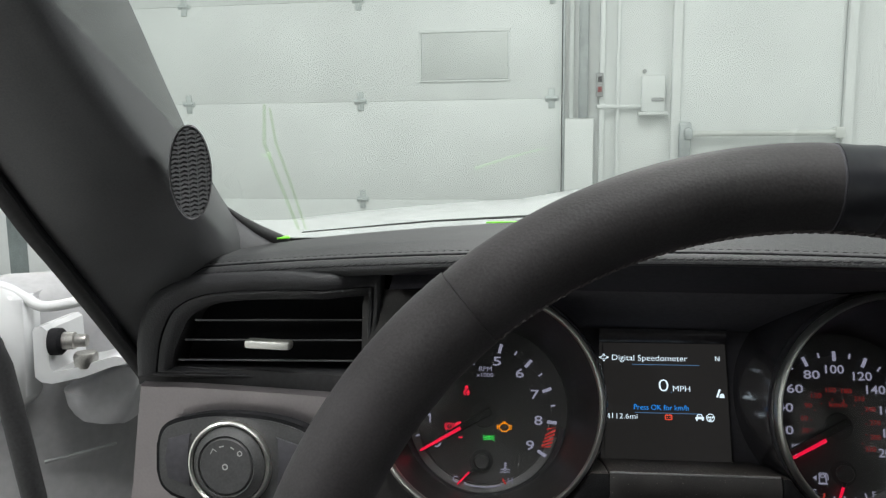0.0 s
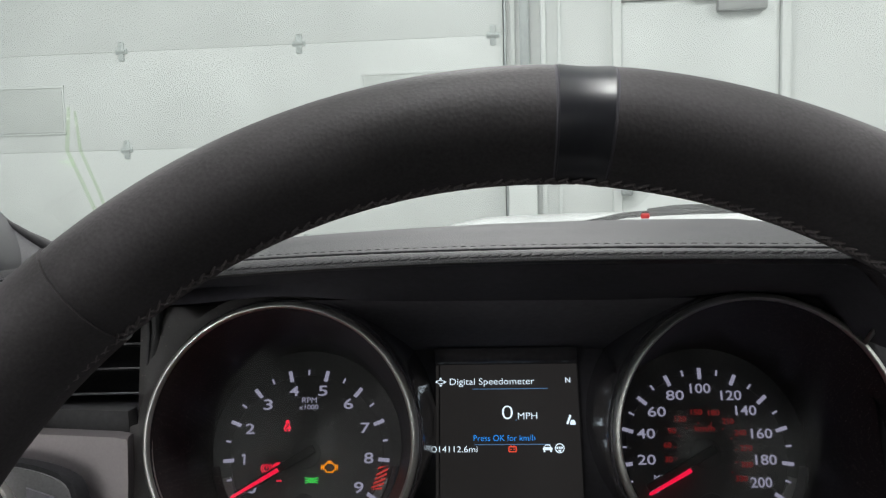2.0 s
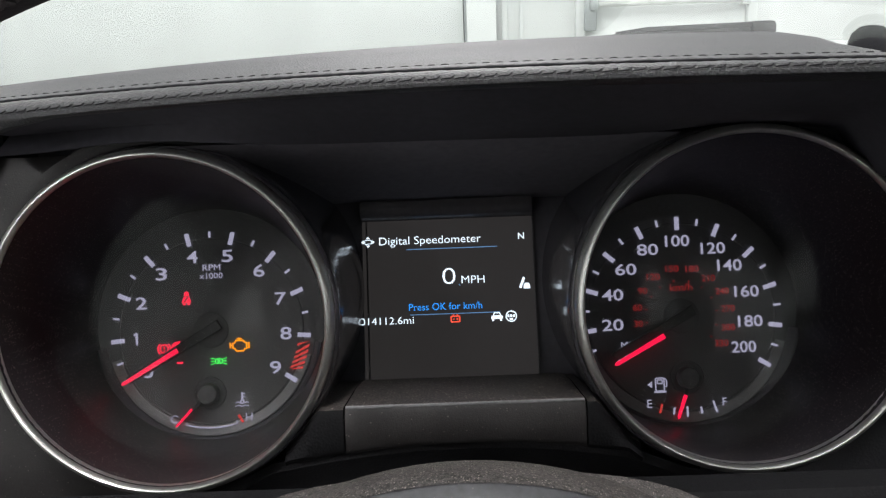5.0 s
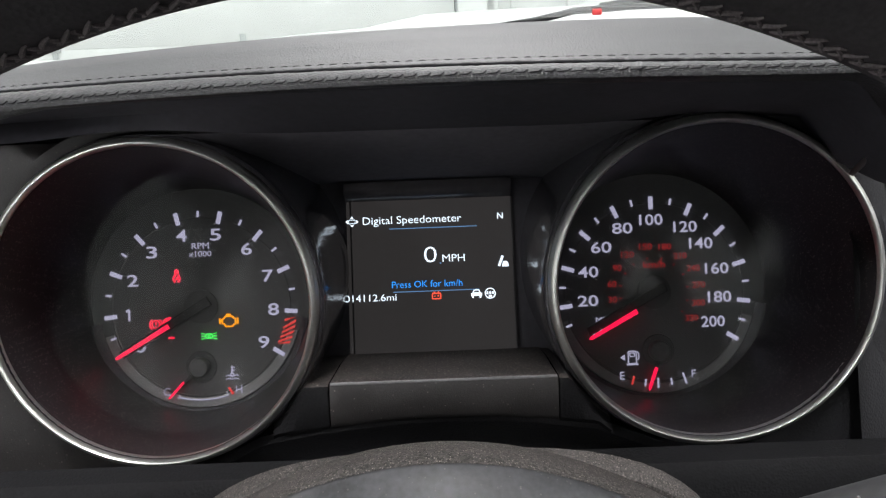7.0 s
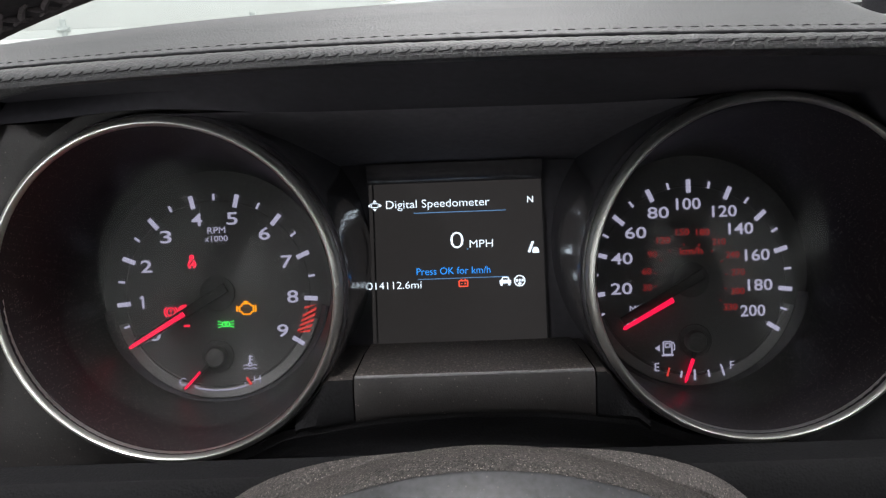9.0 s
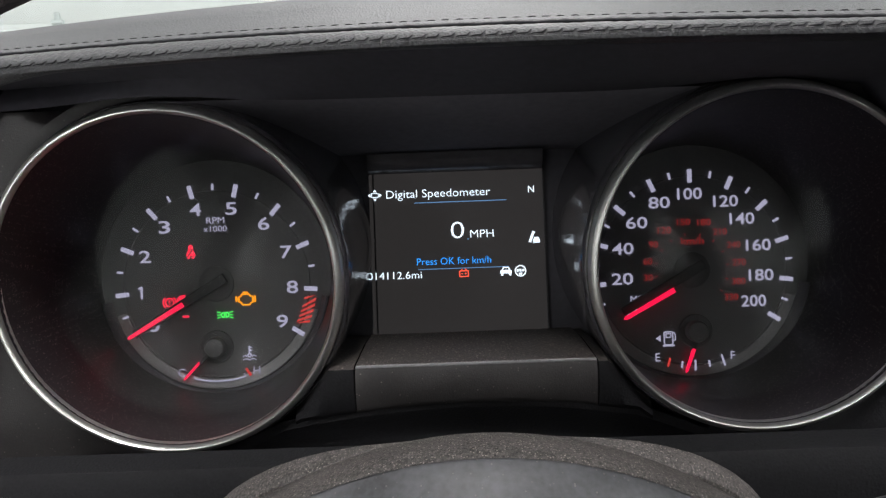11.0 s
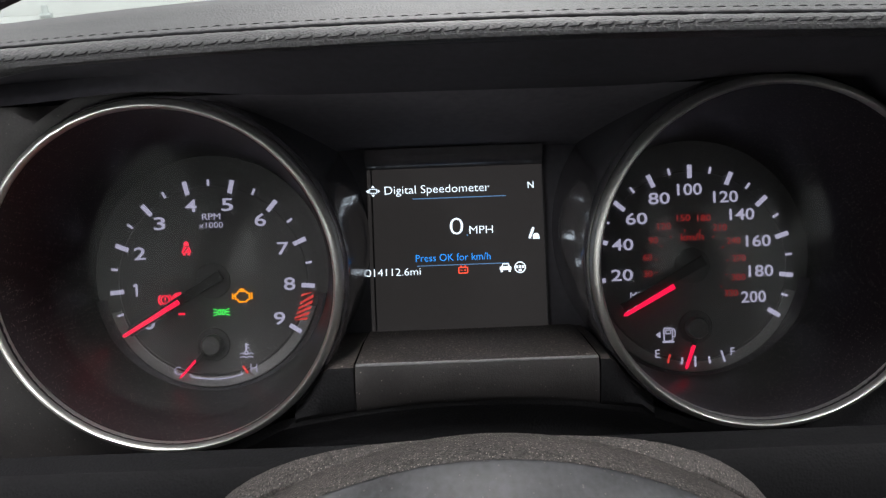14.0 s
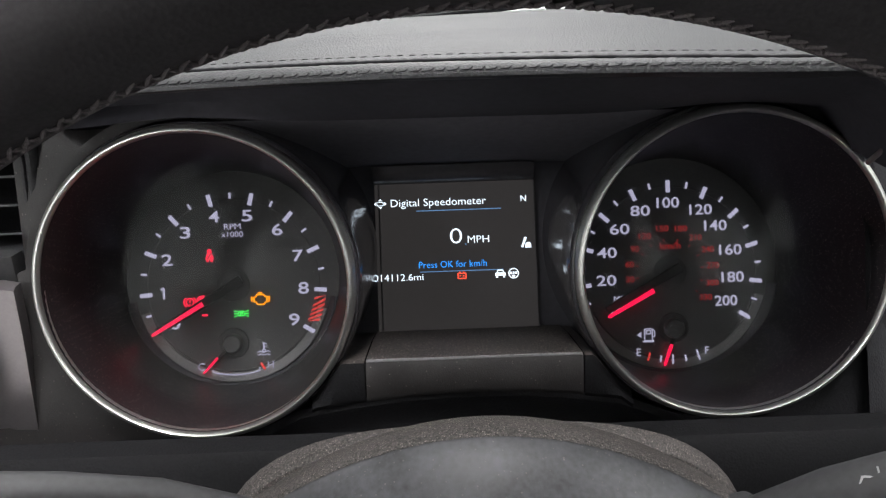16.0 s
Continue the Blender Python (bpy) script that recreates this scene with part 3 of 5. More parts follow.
def air_vent():
    v = thing("air_vent", "black slatted side air vent with a chrome tab", "air vent")
    def at(x, z, back=0.0):
        return (x, vent_face(x) + back + 0.02 * max(0.0, min(1.0, (x + 0.215) / 0.028)), z)
    outer = [(-0.1855, 0.8655), (-0.1850, 0.882), (-0.1840, 0.903), (-0.183, 0.915), (-0.182, 0.934)] + [(q.x, q.y) for q in flowing([(-0.183, 0.9352, 0), (-0.20, 0.9362, 0), (-0.24, 0.9366, 0), (-0.275, 0.9345, 0), (-0.306, 0.9305, 0), (-0.328, 0.9205, 0), (-0.339, 0.905, 0), (-0.3435, 0.887, 0), (-0.3445, 0.8655, 0)])]
    inner = [(-0.1935, 0.8715), (-0.1930, 0.887), (-0.1922, 0.906), (-0.1915, 0.913), (-0.1910, 0.9275)] + [(q.x, q.y) for q in flowing([(-0.1925, 0.9288, 0), (-0.207, 0.9292, 0), (-0.24, 0.928, 0), (-0.272, 0.9255, 0), (-0.292, 0.9205, 0), (-0.305, 0.911, 0), (-0.311, 0.899, 0), (-0.316, 0.887, 0), (-0.320, 0.8715, 0)])]
    inner = [(x, z - 0.009 * (z - 0.8715) / 0.0575) for x, z in inner]
    def between(k):
        return [(a + (c - a) * k, b + (d - b) * k) for (a, b), (c, d) in zip(outer, inner)]
    fr = loft([[at(x, z, b) for x, z in between(k)] for k, b in ((0.0, 0.012), (0.0, 0.003), (0.08, 0.0003), (0.25, -0.0012), (0.45, -0.0010), (0.58, 0.0005), (0.60, 0.003))], closed=True)
    part("outer_frame", fr, VENT_BLACK, v, "grained black frame")
    fr = loft([[at(x, z, b) for x, z in between(k)] for k, b in ((0.60, 0.004), (0.62, 0.0012), (0.70, 0.0004), (0.85, 0.0012), (0.97, 0.004), (1.0, 0.008), (1.0, 0.030))], closed=True)
    part("inner_frame", fr, VENT_BLACK, v)
    part("shadow_gap", box(0.15, 0.008, 0.014, (0, 0, 0)), RUBBER, v, m=pose(-0.272, vent_face(-0.272) + 0.012, 0.865, 0, 0, -7))
    part("back", loft([[at(-0.33, 0.87, 0.030), at(-0.20, 0.87, 0.030), at(-0.183, 0.87, 0.032)], [at(-0.33, 0.94, 0.030), at(-0.20, 0.94, 0.030), at(-0.172, 0.94, 0.032)]]), SLAT_BLACK, v)
    for z, xl in ((0.8770, -0.316), (0.8905, -0.310), (0.9037, -0.302)):
        bm = loft([[at(xl, z - 0.0008, 0.006), at(-0.189, z - 0.0002, 0.006)], [at(xl, z + 0.0007, 0.0055), at(-0.189, z + 0.0012, 0.0055)], [at(xl, z - 0.0032, 0.020), at(-0.189, z - 0.0028, 0.020)],
                   [at(xl, z - 0.0046, 0.020), at(-0.189, z - 0.0040, 0.020)], [at(xl, z - 0.0008, 0.006), at(-0.189, z - 0.0002, 0.006)]])
        # shade and edge highlight put into colour: black slat, lighter strip in front
        sl = part("slat", bm, SLAT_BLACK, v)
        part("slat_highlight", tube([at(xl, z, 0.0055), at(-0.189, z + 0.0006, 0.0055)], 0.0006, 6), PILLAR, sl)
    part("tab", box(0.030, 0.008, 0.0055, (0, 0, 0), 0.0018), CHROME, v, "chrome slider tab", pose(-0.2515, vent_face(-0.2515) + 0.001, 0.8918, 0, 0, -7))


air_vent()


def trim_panel():
    t = thing("trim_panel", "brushed dark aluminium dash panel round the light switch", "trim")
    out = [(-0.350, 0.785), (-0.347, 0.80), (-0.341, 0.84), (-0.337, 0.8635), (-0.30, 0.8645), (-0.25, 0.864), (-0.20, 0.863), (-0.1935, 0.862), (-0.1945, 0.84), (-0.1965, 0.815), (-0.199, 0.785)]
    rows = []
    for d in (0.008, 0.003, 0.0):
        rows.append([(x * (1.0 if d else 0.997), 0.004 - 0.09 * (x + 0.25) + d, z - (0.0 if d else 0.0008)) for x, z in out])
    bm = loft(rows, closed=True)
    bm.faces.new(bm.verts[-len(out):])
    part("panel", bm, TRIM, t)
    return t


trim_panel()


def light_switch():
    s = thing("light_switch", "black headlamp rotary switch with a chrome ring", "switch", tilted(-0.2695, -0.003, 0.8225, 8) @ pose(0, 0, 0, 0, -5, 0) @ Matrix.Scale(0.97, 4))
    hexa = [(-0.0535, 0.0), (-0.053, 0.013), (-0.049, 0.0205), (-0.040, 0.0250), (-0.02, 0.0295), (0.0, 0.0305), (0.025, 0.029), (0.045, 0.024), (0.054, 0.017), (0.057, 0.0)]
    hexa = hexa + [(x, -y) for x, y in reversed(hexa[1:-1])]
    hexa = [(q.x, q.y) for q in flowing([(x, y, 0) for x, y in hexa + hexa[:1]], 3)][:-1]
    part("base", slab(hexa, 0.014, 0.0016), SLAT_BLACK, s, "black bezel", pose(0, 0, 0.004))
    part("face", slab([(x * 0.95, y * 0.92) for x, y in hexa], 0.004, 0.0008), SWITCH_GREY, s, "dark grey switch panel", m=pose(0, 0, 0.0052))
    for sx in (-1, 1):
        part("button", slab([(sx * x, y) for x, y in ((0.0285, -0.017), (0.0445, -0.0125), (0.0465, 0.0), (0.0445, 0.0125), (0.0285, 0.017), (0.0315, 0.0))], 0.004, 0.0008), SMOOTH_BLACK, s, m=pose(0, 0, 0.0064))
    part("ring", lathe([(0.0245, 0.004), (0.0272, 0.009), (0.0268, 0.0125), (0.0256, 0.0132), (0.0243, 0.012), (0.0238, 0.007)], 64), CHROME, s, "chrome ring")
    part("skirt", lathe([(0.0240, 0.006), (0.0236, 0.0115), (0.0187, 0.0160), (0.0182, 0.0157)], 64), SWITCH_GREY, s, "dark knob skirt")
    part("knob", lathe([(0.0182, 0.0150), (0.0176, 0.0150), (0.0172, 0.0158), (0.0165, 0.0164), (0.0001, 0.0168)], 64), SWITCH_GREY, s)
    marks = merge(stroke([(-0.012, 0.009), (-0.010, 0.013), (-0.007, 0.011)], 0.0007, lift=0.0164), stroke([(-0.005, 0.0145), (-0.001, 0.0155)], 0.0009, lift=0.0164),
                  stroke([(0.004, 0.015), (0.007, 0.0135)], 0.0009, lift=0.0164), stroke(arc(0.0115, 0.0105, 0.0018, 0, 360, 8), 0.0008, lift=0.0164))
    part("marks", marks, PRINT_GREY, s, "pale grey symbols", Matrix.Diagonal((0.82, 0.82, 1, 1)))
    part("dot", stroke(arc(0, 0, 0.0016, 0, 360, 10), 0.0008, lift=0.0168), PRINT_GREY, s)


light_switch()


# ---- the instrument cluster ----
RING_TILT, DIAL_TILT, SCREEN_TILT, LENS_TILT = 11.87, 20.47, 23.5, 14.0
cluster = thing("instrument_cluster", "black twin-dial car instrument cluster with chrome rings, switched on", "instrument cluster")


def circle_on(m, r, n=96):
    return [m @ Vector((r * math.cos(2 * math.pi * i / n), r * math.sin(2 * math.pi * i / n), 0)) for i in range(n)]


def gauge(name, label, ring_at, dial_at, size):
    rm, dm = tilted(*ring_at, RING_TILT), tilted(*dial_at, DIAL_TILT)
    # the well: from the ring back to the dial
    a, b = circle_on(rm @ pose(0, 0, -0.0018), 0.0655 * size), circle_on(dm @ pose(0, 0.0040, 0.003), 0.0580)
    rows = [[p.lerp(q, k) for p, q in zip(a, b)] for k in (0, 0.03, 0.3, 0.6, 0.9, 1.0)]
    rows.append(circle_on(dm @ pose(0, 0.0040, -0.001), 0.0578))
    g = part(name, loft(rows, closed=True), CONE_BLACK, cluster, label)
    # dark arc added for the shadow ring below the dial
    part("dial_shade", lathe([(0.0575, 0.0030), (0.0570, 0.0046), (0.0560, 0.0048), (0.0536, 0.0024), (0.0531, 0.0)], 64, radians(188), radians(352)), SMOOTH_BLACK, g, "dark lower arc for the shade round the dial", dm)
    part("bezel_ring", lathe([(0.0654, -0.0050), (0.0656, -0.0022), (0.0659, -0.0008), (0.0662, 0.0002), (0.0667, 0.0008), (0.0673, 0.0007), (0.0679, 0.0001), (0.0685, -0.0007), (0.0690, -0.0014), (0.0692, -0.0024), (0.0693, -0.0072)], 160), CHROME, g, "chrome ring", rm @ Matrix.Diagonal((size, size, 1, 1)))
    part("bezel_rim", lathe([(0.0692, -0.0072), (0.0696, -0.0062), (0.0702, -0.0066), (0.0710, -0.0085), (0.0717, -0.012), (0.0720, -0.03), (0.0724, -0.05), (0.0738, -0.085)], 96), GLOSS_BLACK, g, "gloss black outer rim", rm @ Matrix.Diagonal((size, size, 1, 1)))
    mid = Vector(ring_at).lerp(Vector(dial_at), 0.42)
    lens = part("lens", lathe([(0.0001, 0.0), (0.02, -0.0003), (0.04, -0.0012), (0.052, -0.0022), (0.0604, -0.0030)], 64), LENS, g, "clear plastic lens", tilted(*mid, LENS_TILT))
    lens.visible_shadow = False
    part("dial_face", lathe([(0.0001, 0.0), (0.0462, 0.0), (0.0466, 0.0004), (0.0471, 0.0), (0.0525, 0.0)], 96), DIAL, g, "dark grey dial", dm)
    part("dial_plate", lathe([(0.040, -0.0006), (0.0580, -0.0006)], 96), DIAL, g, "dark grey back plate", dm @ pose(0, 0.0040, 0))
    part("dial_rim", lathe([(0.0475, 0.0003), (0.0478, 0.0009), (0.0522, 0.0012), (0.0526, 0.0)], 96, radians(196), radians(344)), DIAL_RING, g, "lighter grey rim band", dm)
    return g, dm


SYMBOL_SIZE = {"engine_symbol": 0.80, "brake_symbol": 0.76, "side_lamp_symbol": 0.72, "coolant_symbol": 0.85}


def on_dial(name, data, material, g, dm, x, y, lift=0.0006, turn=0.0, label=""):
    k = SYMBOL_SIZE.get(name, 1.0)
    return part(name, data, material, g, label, dm @ pose(x, y, lift, 0, 0, turn) @ Matrix.Diagonal((k, k, 1, 1)), smooth=False)


def tick(length, w):
    return slab([(-w / 2, -length / 2), (w / 2, -length / 2), (w / 2, length / 2), (-w / 2, length / 2)], 0.0004)


def needle(length, w0, w1):
    return slab([(-w0 / 2, 0), (w0 / 2, 0), (w1 / 2, length), (0, length + 0.0012), (-w1 / 2, length)], 0.0012, 0.0002)


def ONE():
    return stroke([(-0.0013, 0.0019), (0.0003, 0.0029), (0.0003, 0.0026), (0.0003, -0.0031)], 0.0010)


# tachometer
tach, TM = gauge("tachometer", "round rev counter dial", (-0.1170, 0, 0.8594), (-0.1229, 0.0826, 0.824), 1.005)
STEP = math.degrees(0.4728)
for k in range(0, 10):
    a = 90 - (k - 4.5) * STEP
    r = 0.0381
    on_dial("numeral", ONE() if k == 1 else lettering(str(k), 0.0088, 0.0057, 0.00008), NUMERAL, tach, TM, r * math.cos(radians(a)), r * math.sin(radians(a)))
    if k:
        on_dial("tick", tick(0.0066, 0.0022), NUMERAL, tach, TM, 0.0474 * math.cos(radians(a)), 0.0474 * math.sin(radians(a)), 0.0012, a - 90)
    if k < 9 and k != 8:
        a -= STEP / 2
        on_dial("tick", tick(0.0032, 0.0011), NUMERAL, tach, TM, 0.0485 * math.cos(radians(a)), 0.0485 * math.sin(radians(a)), 0.0012, a - 90)
for i in range(6):
    # slanted bars between two circles, cut off at the ends of the zone
    bar = []
    for r, a in ((0.0446, -12.4), (0.0446, -14.2), (0.0505, -8.2), (0.0505, -6.4)):
        b = radians(max(-28.0, min(-8.2, a - 3.25 * i + (2.0 if i == 0 else 0.0))))
        bar.append((r * math.cos(b), r * math.sin(b)))
    on_dial("red_zone_mark", slab(bar, 0.0003), RED_DIM, tach, TM, 0, 0, 0.0012)
on_dial("lettering", lettering("RPM", 0.0046, 0.0090), NUMERAL, tach, TM, 0.0007, 0.0316)
on_dial("lettering", lettering("x1000", 0.0042, 0.0118), NUMERAL, tach, TM, 0.0005, 0.0274)
part("hub_cap", lathe([(0.0001, 0.0014), (0.0080, 0.0013), (0.0087, 0.0009), (0.0088, 0.0003)], 40), DIAL, tach, "dark needle hub", TM @ pose(0, 0.0, 0))
on_dial("needle_arm", slab([(-0.0026, -0.006), (0.0026, -0.006), (0.0021, 0.0475), (-0.0021, 0.0475)], 0.0016, 0.0003), NEEDLE_BLACK, tach, TM, 0, 0, 0.0042, 120.0, "dark needle arm")
on_dial("needle", needle(0.0312, 0.0024, 0.0017), NEEDLE, tach, TM, -0.0157, -0.0094, 0.006, 120.0, "glowing red needle")
part("hub_disc", lathe([(0.0001, 0.0010), (0.0080, 0.0010), (0.0083, 0.0006), (0.0083, 0.0001)], 40), HUB_GREY, tach, "dark disc below the hub", TM @ pose(-0.001, -0.0315, 0))
part("hub_cap", lathe([(0.0001, 0.006), (0.0044, 0.0056), (0.0052, 0.0045), (0.0052, 0.0003)], 32), DIAL, tach, "grey needle hub", TM @ pose(-0.001, -0.0315, 0))
on_dial("needle", needle(0.0108, 0.0013, 0.0010), NEEDLE, tach, TM, -0.0092, -0.0388, 0.004, 136.0, "glowing red temperature needle")
on_dial("needle_tail", needle(0.0080, 0.0022, 0.0013), NEEDLE_BLACK, tach, TM, -0.0046, -0.0350, 0.0038, 136.0, "dark needle tail")
on_dial("lettering", lettering("C", 0.0058), NUMERAL, tach, TM, -0.0188, -0.0440, 0.0016)
on_dial("lettering", lettering("H", 0.0058), NUMERAL, tach, TM, 0.0188, -0.0440, 0.0016)
on_dial("scale_line", stroke([(-0.0125, -0.0455)] + arc(0, -0.0015, 0.0470, 255, 286, 12) + [(0.0125, -0.0450)], 0.0006), NUMERAL, tach, TM, 0, 0, 0.0016)
on_dial("red_zone_mark", stroke([(0.0135, -0.0425), (0.0158, -0.0462)], 0.0012), RED_DIM, tach, TM, 0, 0, 0.0016)
th = merge(stroke([(0, 0.0040), (0, -0.0005)], 0.0009), stroke([(0, 0.0032), (0.0018, 0.0032)], 0.0006), stroke([(0, 0.0014), (0.0018, 0.0014)], 0.0006), stroke(arc(0, -0.0014, 0.0010, 0, 360, 10), 0.0008),
           stroke([(-0.004, -0.0022), (-0.0025, -0.0014), (-0.0014, -0.0022)], 0.0005), stroke([(0.0014, -0.0022), (0.0025, -0.0014), (0.004, -0.0022)], 0.0005),
           stroke([(-0.004, -0.0042), (-0.002, -0.0034), (0, -0.0042), (0.002, -0.0034), (0.004, -0.0042)], 0.0005))
on_dial("coolant_symbol", th, NUMERAL, tach, TM, 0.0152, -0.0350)
# tell-tales
belt = merge(slab([(-0.0012, 0.0012), (0.0012, 0.0012), (0.0011, 0.0030), (0.0, 0.0036), (-0.0011, 0.0030)], 0.0003),
             slab([(-0.0024, -0.0020), (-0.0013, 0.0009), (0.0013, 0.0009), (0.0024, -0.0020), (0.0016, -0.0022), (-0.0016, -0.0022)], 0.0003),
             *[slab(rounded(0.0013, 0.0010, 0.0003, 2, x, -0.0029), 0.0003) for x in (-0.0011, 0.0011)])
on_dial("belt_symbol", belt, RED_ICON, tach, TM, -0.0123, 0.0165)
on_dial("belt_mark", stroke([(-0.0010, -0.0018), (0.0010, 0.0008)], 0.0005), NEEDLE_BLACK, tach, TM, -0.0123, 0.0165, 0.0009, label="dark slanted belt line")
br = merge(stroke(arc(0, 0, 0.0027, 0, 360, 22), 0.0008), stroke(arc(0, 0, 0.0042, 130, 230, 8), 0.0008), stroke(arc(0, 0, 0.0042, -50, 50, 8), 0.0008), stroke([(0, 0.0015), (0, -0.0003)], 0.0008), stroke([(0, -0.0012), (0, -0.0017)], 0.0008),
           slab([(0.0048, 0.0024), (0.0068, 0.0042), (0.0104, 0.0048), (0.0104, 0.0018), (0.0070, 0.0006), (0.0048, -0.0016)], 0.0003))
on_dial("brake_symbol", br, RED_ICON, tach, TM @ Matrix.Identity(4), -0.0238, -0.0085)
on_dial("brake_symbol", slab(rounded(0.0042, 0.0013, 0.0003, 2), 0.0003), RED_ICON, tach, TM, -0.0160, -0.0158)
en = [(-0.0042, -0.0018), (-0.0042, 0.0014), (-0.0030, 0.0014), (-0.0022, 0.0030), (0.0022, 0.0030), (0.0034, 0.0016), (0.0046, 0.0016), (0.0046, -0.0022), (0.0034, -0.0022), (0.0026, -0.0036), (-0.0020, -0.0036), (-0.0030, -0.0018)]
on_dial("engine_symbol", merge(stroke(en, 0.0009, True), stroke([(-0.0015, 0.0042), (0.0015, 0.0042)], 0.0008), stroke([(0, 0.0042), (0, 0.0030)], 0.0008), stroke([(-0.0058, -0.0018), (-0.0058, 0.0018)], 0.0008),
                               stroke([(-0.0058, 0), (-0.0042, 0)], 0.0008), stroke([(0.0060, -0.0022), (0.0060, 0.0020)], 0.0008)), ORANGE_ICON, tach, TM, 0.0143, -0.0080)
lamps = []
for sx in (-1, 1):
    lamps += [stroke([(sx * x, y) for x, y in [(0.0006, 0.0018)] + [(0.0006 + 0.002 * math.sin(radians(q)), 0.0018 * math.cos(radians(q))) for q in range(0, 181, 30)]], 0.0007, True)]
    lamps += [stroke([(sx * 0.0030, y), (sx * 0.0056, y * 1.5)], 0.0006) for y in (-0.0015, 0, 0.0015)]
on_dial("side_lamp_symbol", merge(*lamps), GREEN_ICON, tach, TM, 0.0038, -0.0156)

# speedometer
speed, SM = gauge("speedometer", "round speedometer dial in miles per hour", (0.1176, 0, 0.8601), (0.1141, 0.0817, 0.8227), 1.001)
STEP = 24.33
PLACES = ((-0.0306, -0.0196), (-0.0346, -0.0036), (-0.0338, 0.0114), (-0.0267, 0.0240), (-0.0152, 0.0336), (-0.0009, 0.0375),
          (0.0168, 0.0332), (0.0246, 0.0243), (0.0323, 0.0109), (0.0332, -0.0040), (0.0300, -0.0167))
RED_PLACES = ((-0.0218, -0.0033), (-0.0218, 0.0048), (-0.0187, 0.0131), (-0.0135, 0.0199), (-0.0039, 0.0237), (0.0062, 0.0233),
              (0.0144, 0.0183), (0.0209, 0.0116), (0.0234, 0.0028), (0.0228, -0.0066), (0.0190, -0.0143))
for k in range(0, 11):
    a = 90 - (k - 5) * STEP
    nx, ny = PLACES[k]
    on_dial("numeral", lettering(str(20 * k), 0.0080, 0.0056 if k == 0 else 0.0106 if k < 5 else 0.0122, 0.00008), NUMERAL, speed, SM, nx, ny)
    if k:
        on_dial("tick", tick(0.0066, 0.0022), NUMERAL, speed, SM, 0.0466 * math.cos(radians(a)), 0.0466 * math.sin(radians(a)), 0.0012, a - 90)
    if k < 10:
        a -= STEP / 2
        on_dial("tick", tick(0.0034, 0.0011), NUMERAL, speed, SM, 0.0478 * math.cos(radians(a)), 0.0478 * math.sin(radians(a)), 0.0012, a - 90)
for k in range(1, 12):
    nx, ny = RED_PLACES[k - 1]
    a = math.degrees(math.atan2(ny, nx))
    on_dial("numeral", lettering(str(30 * k), 0.0046, 0.0044 if k < 4 else 0.0066), KMH_RED, speed, SM, nx, ny, label="dim red small numeral")
    on_dial("tick", tick(0.0012, 0.0005), KMH_RED, speed, SM, 0.0178 * math.cos(radians(a)), 0.0178 * math.sin(radians(a)), 0.0006, a - 90)
on_dial("lettering", lettering("km/h", 0.0050, 0.0112), KMH_RED, speed, SM, 0.0006, 0.0142)
on_dial("lettering", lettering("MPH", 0.0046, 0.0094), NUMERAL, speed, SM, -0.0262, -0.0137)
part("hub_cap", lathe([(0.0001, 0.0014), (0.0080, 0.0013), (0.0087, 0.0009), (0.0088, 0.0003)], 40), DIAL, speed, "dark needle hub", SM)
on_dial("needle_arm", slab([(-0.0026, -0.006), (0.0026, -0.006), (0.0021, 0.0405), (-0.0021, 0.0405)], 0.0016, 0.0003), NEEDLE_BLACK, speed, SM, 0, 0, 0.0042, 118.5, "dark needle arm")
on_dial("needle", needle(0.0275, 0.0025, 0.0018), NEEDLE, speed, SM, -0.0103, -0.0093, 0.006, 118.5, "glowing red needle")
part("hub_cap", lathe([(0.0001, 0.006), (0.0046, 0.0056), (0.0054, 0.0045), (0.0054, 0.0003)], 32), DIAL, speed, "grey needle hub", SM @ pose(0.0008, -0.0303, 0))
part("hub_disc", lathe([(0.0001, 0.0010), (0.0080, 0.0010), (0.0083, 0.0006), (0.0083, 0.0001)], 40), HUB_GREY, speed, "dark disc below the hub", SM @ pose(0.0008, -0.0303, 0))
on_dial("needle", needle(0.0114, 0.0018, 0.0013), NEEDLE, speed, SM, -0.0010, -0.0388, 0.004, 160.0, "glowing red fuel needle")
on_dial("needle_tail", needle(0.0050, 0.0022, 0.0014), NEEDLE_BLACK, speed, SM, 0.0002, -0.0350, 0.0038, 160.0, "dark needle tail")
on_dial("lettering", lettering("E", 0.0058), NUMERAL, speed, SM, -0.0187, -0.0430, 0.0016)
on_dial("lettering", lettering("F", 0.0058), NUMERAL, speed, SM, 0.0184, -0.0432, 0.0016)
for a, mt, ln in ((-106, RED_DIM, 0.0045), (-98, NUMERAL, 0.0034), (-90, NUMERAL, 0.0052), (-81.5, NUMERAL, 0.0034), (-73, NUMERAL, 0.0058)):
    on_dial("tick", tick(ln, 0.0009), mt, speed, SM, 0.0472 * math.cos(radians(a)), 0.0472 * math.sin(radians(a)), 0.0016, a - 90)
pump = merge(stroke(rounded(0.0042, 0.0064, 0.0006, 2), 0.0006, True), stroke([(-0.0030, -0.0036), (0.0030, -0.0036)], 0.0008), stroke(rounded(0.0024, 0.0018, 0.0002, 2, 0, 0.0014), 0.0005, True),
             stroke([(0.0022, -0.001), (0.0034, -0.001), (0.0034, 0.0018), (0.0026, 0.003)], 0.0005), slab([(-0.0062, 0), (-0.0038, 0.0016), (-0.0038, -0.0016)], 0.0003))
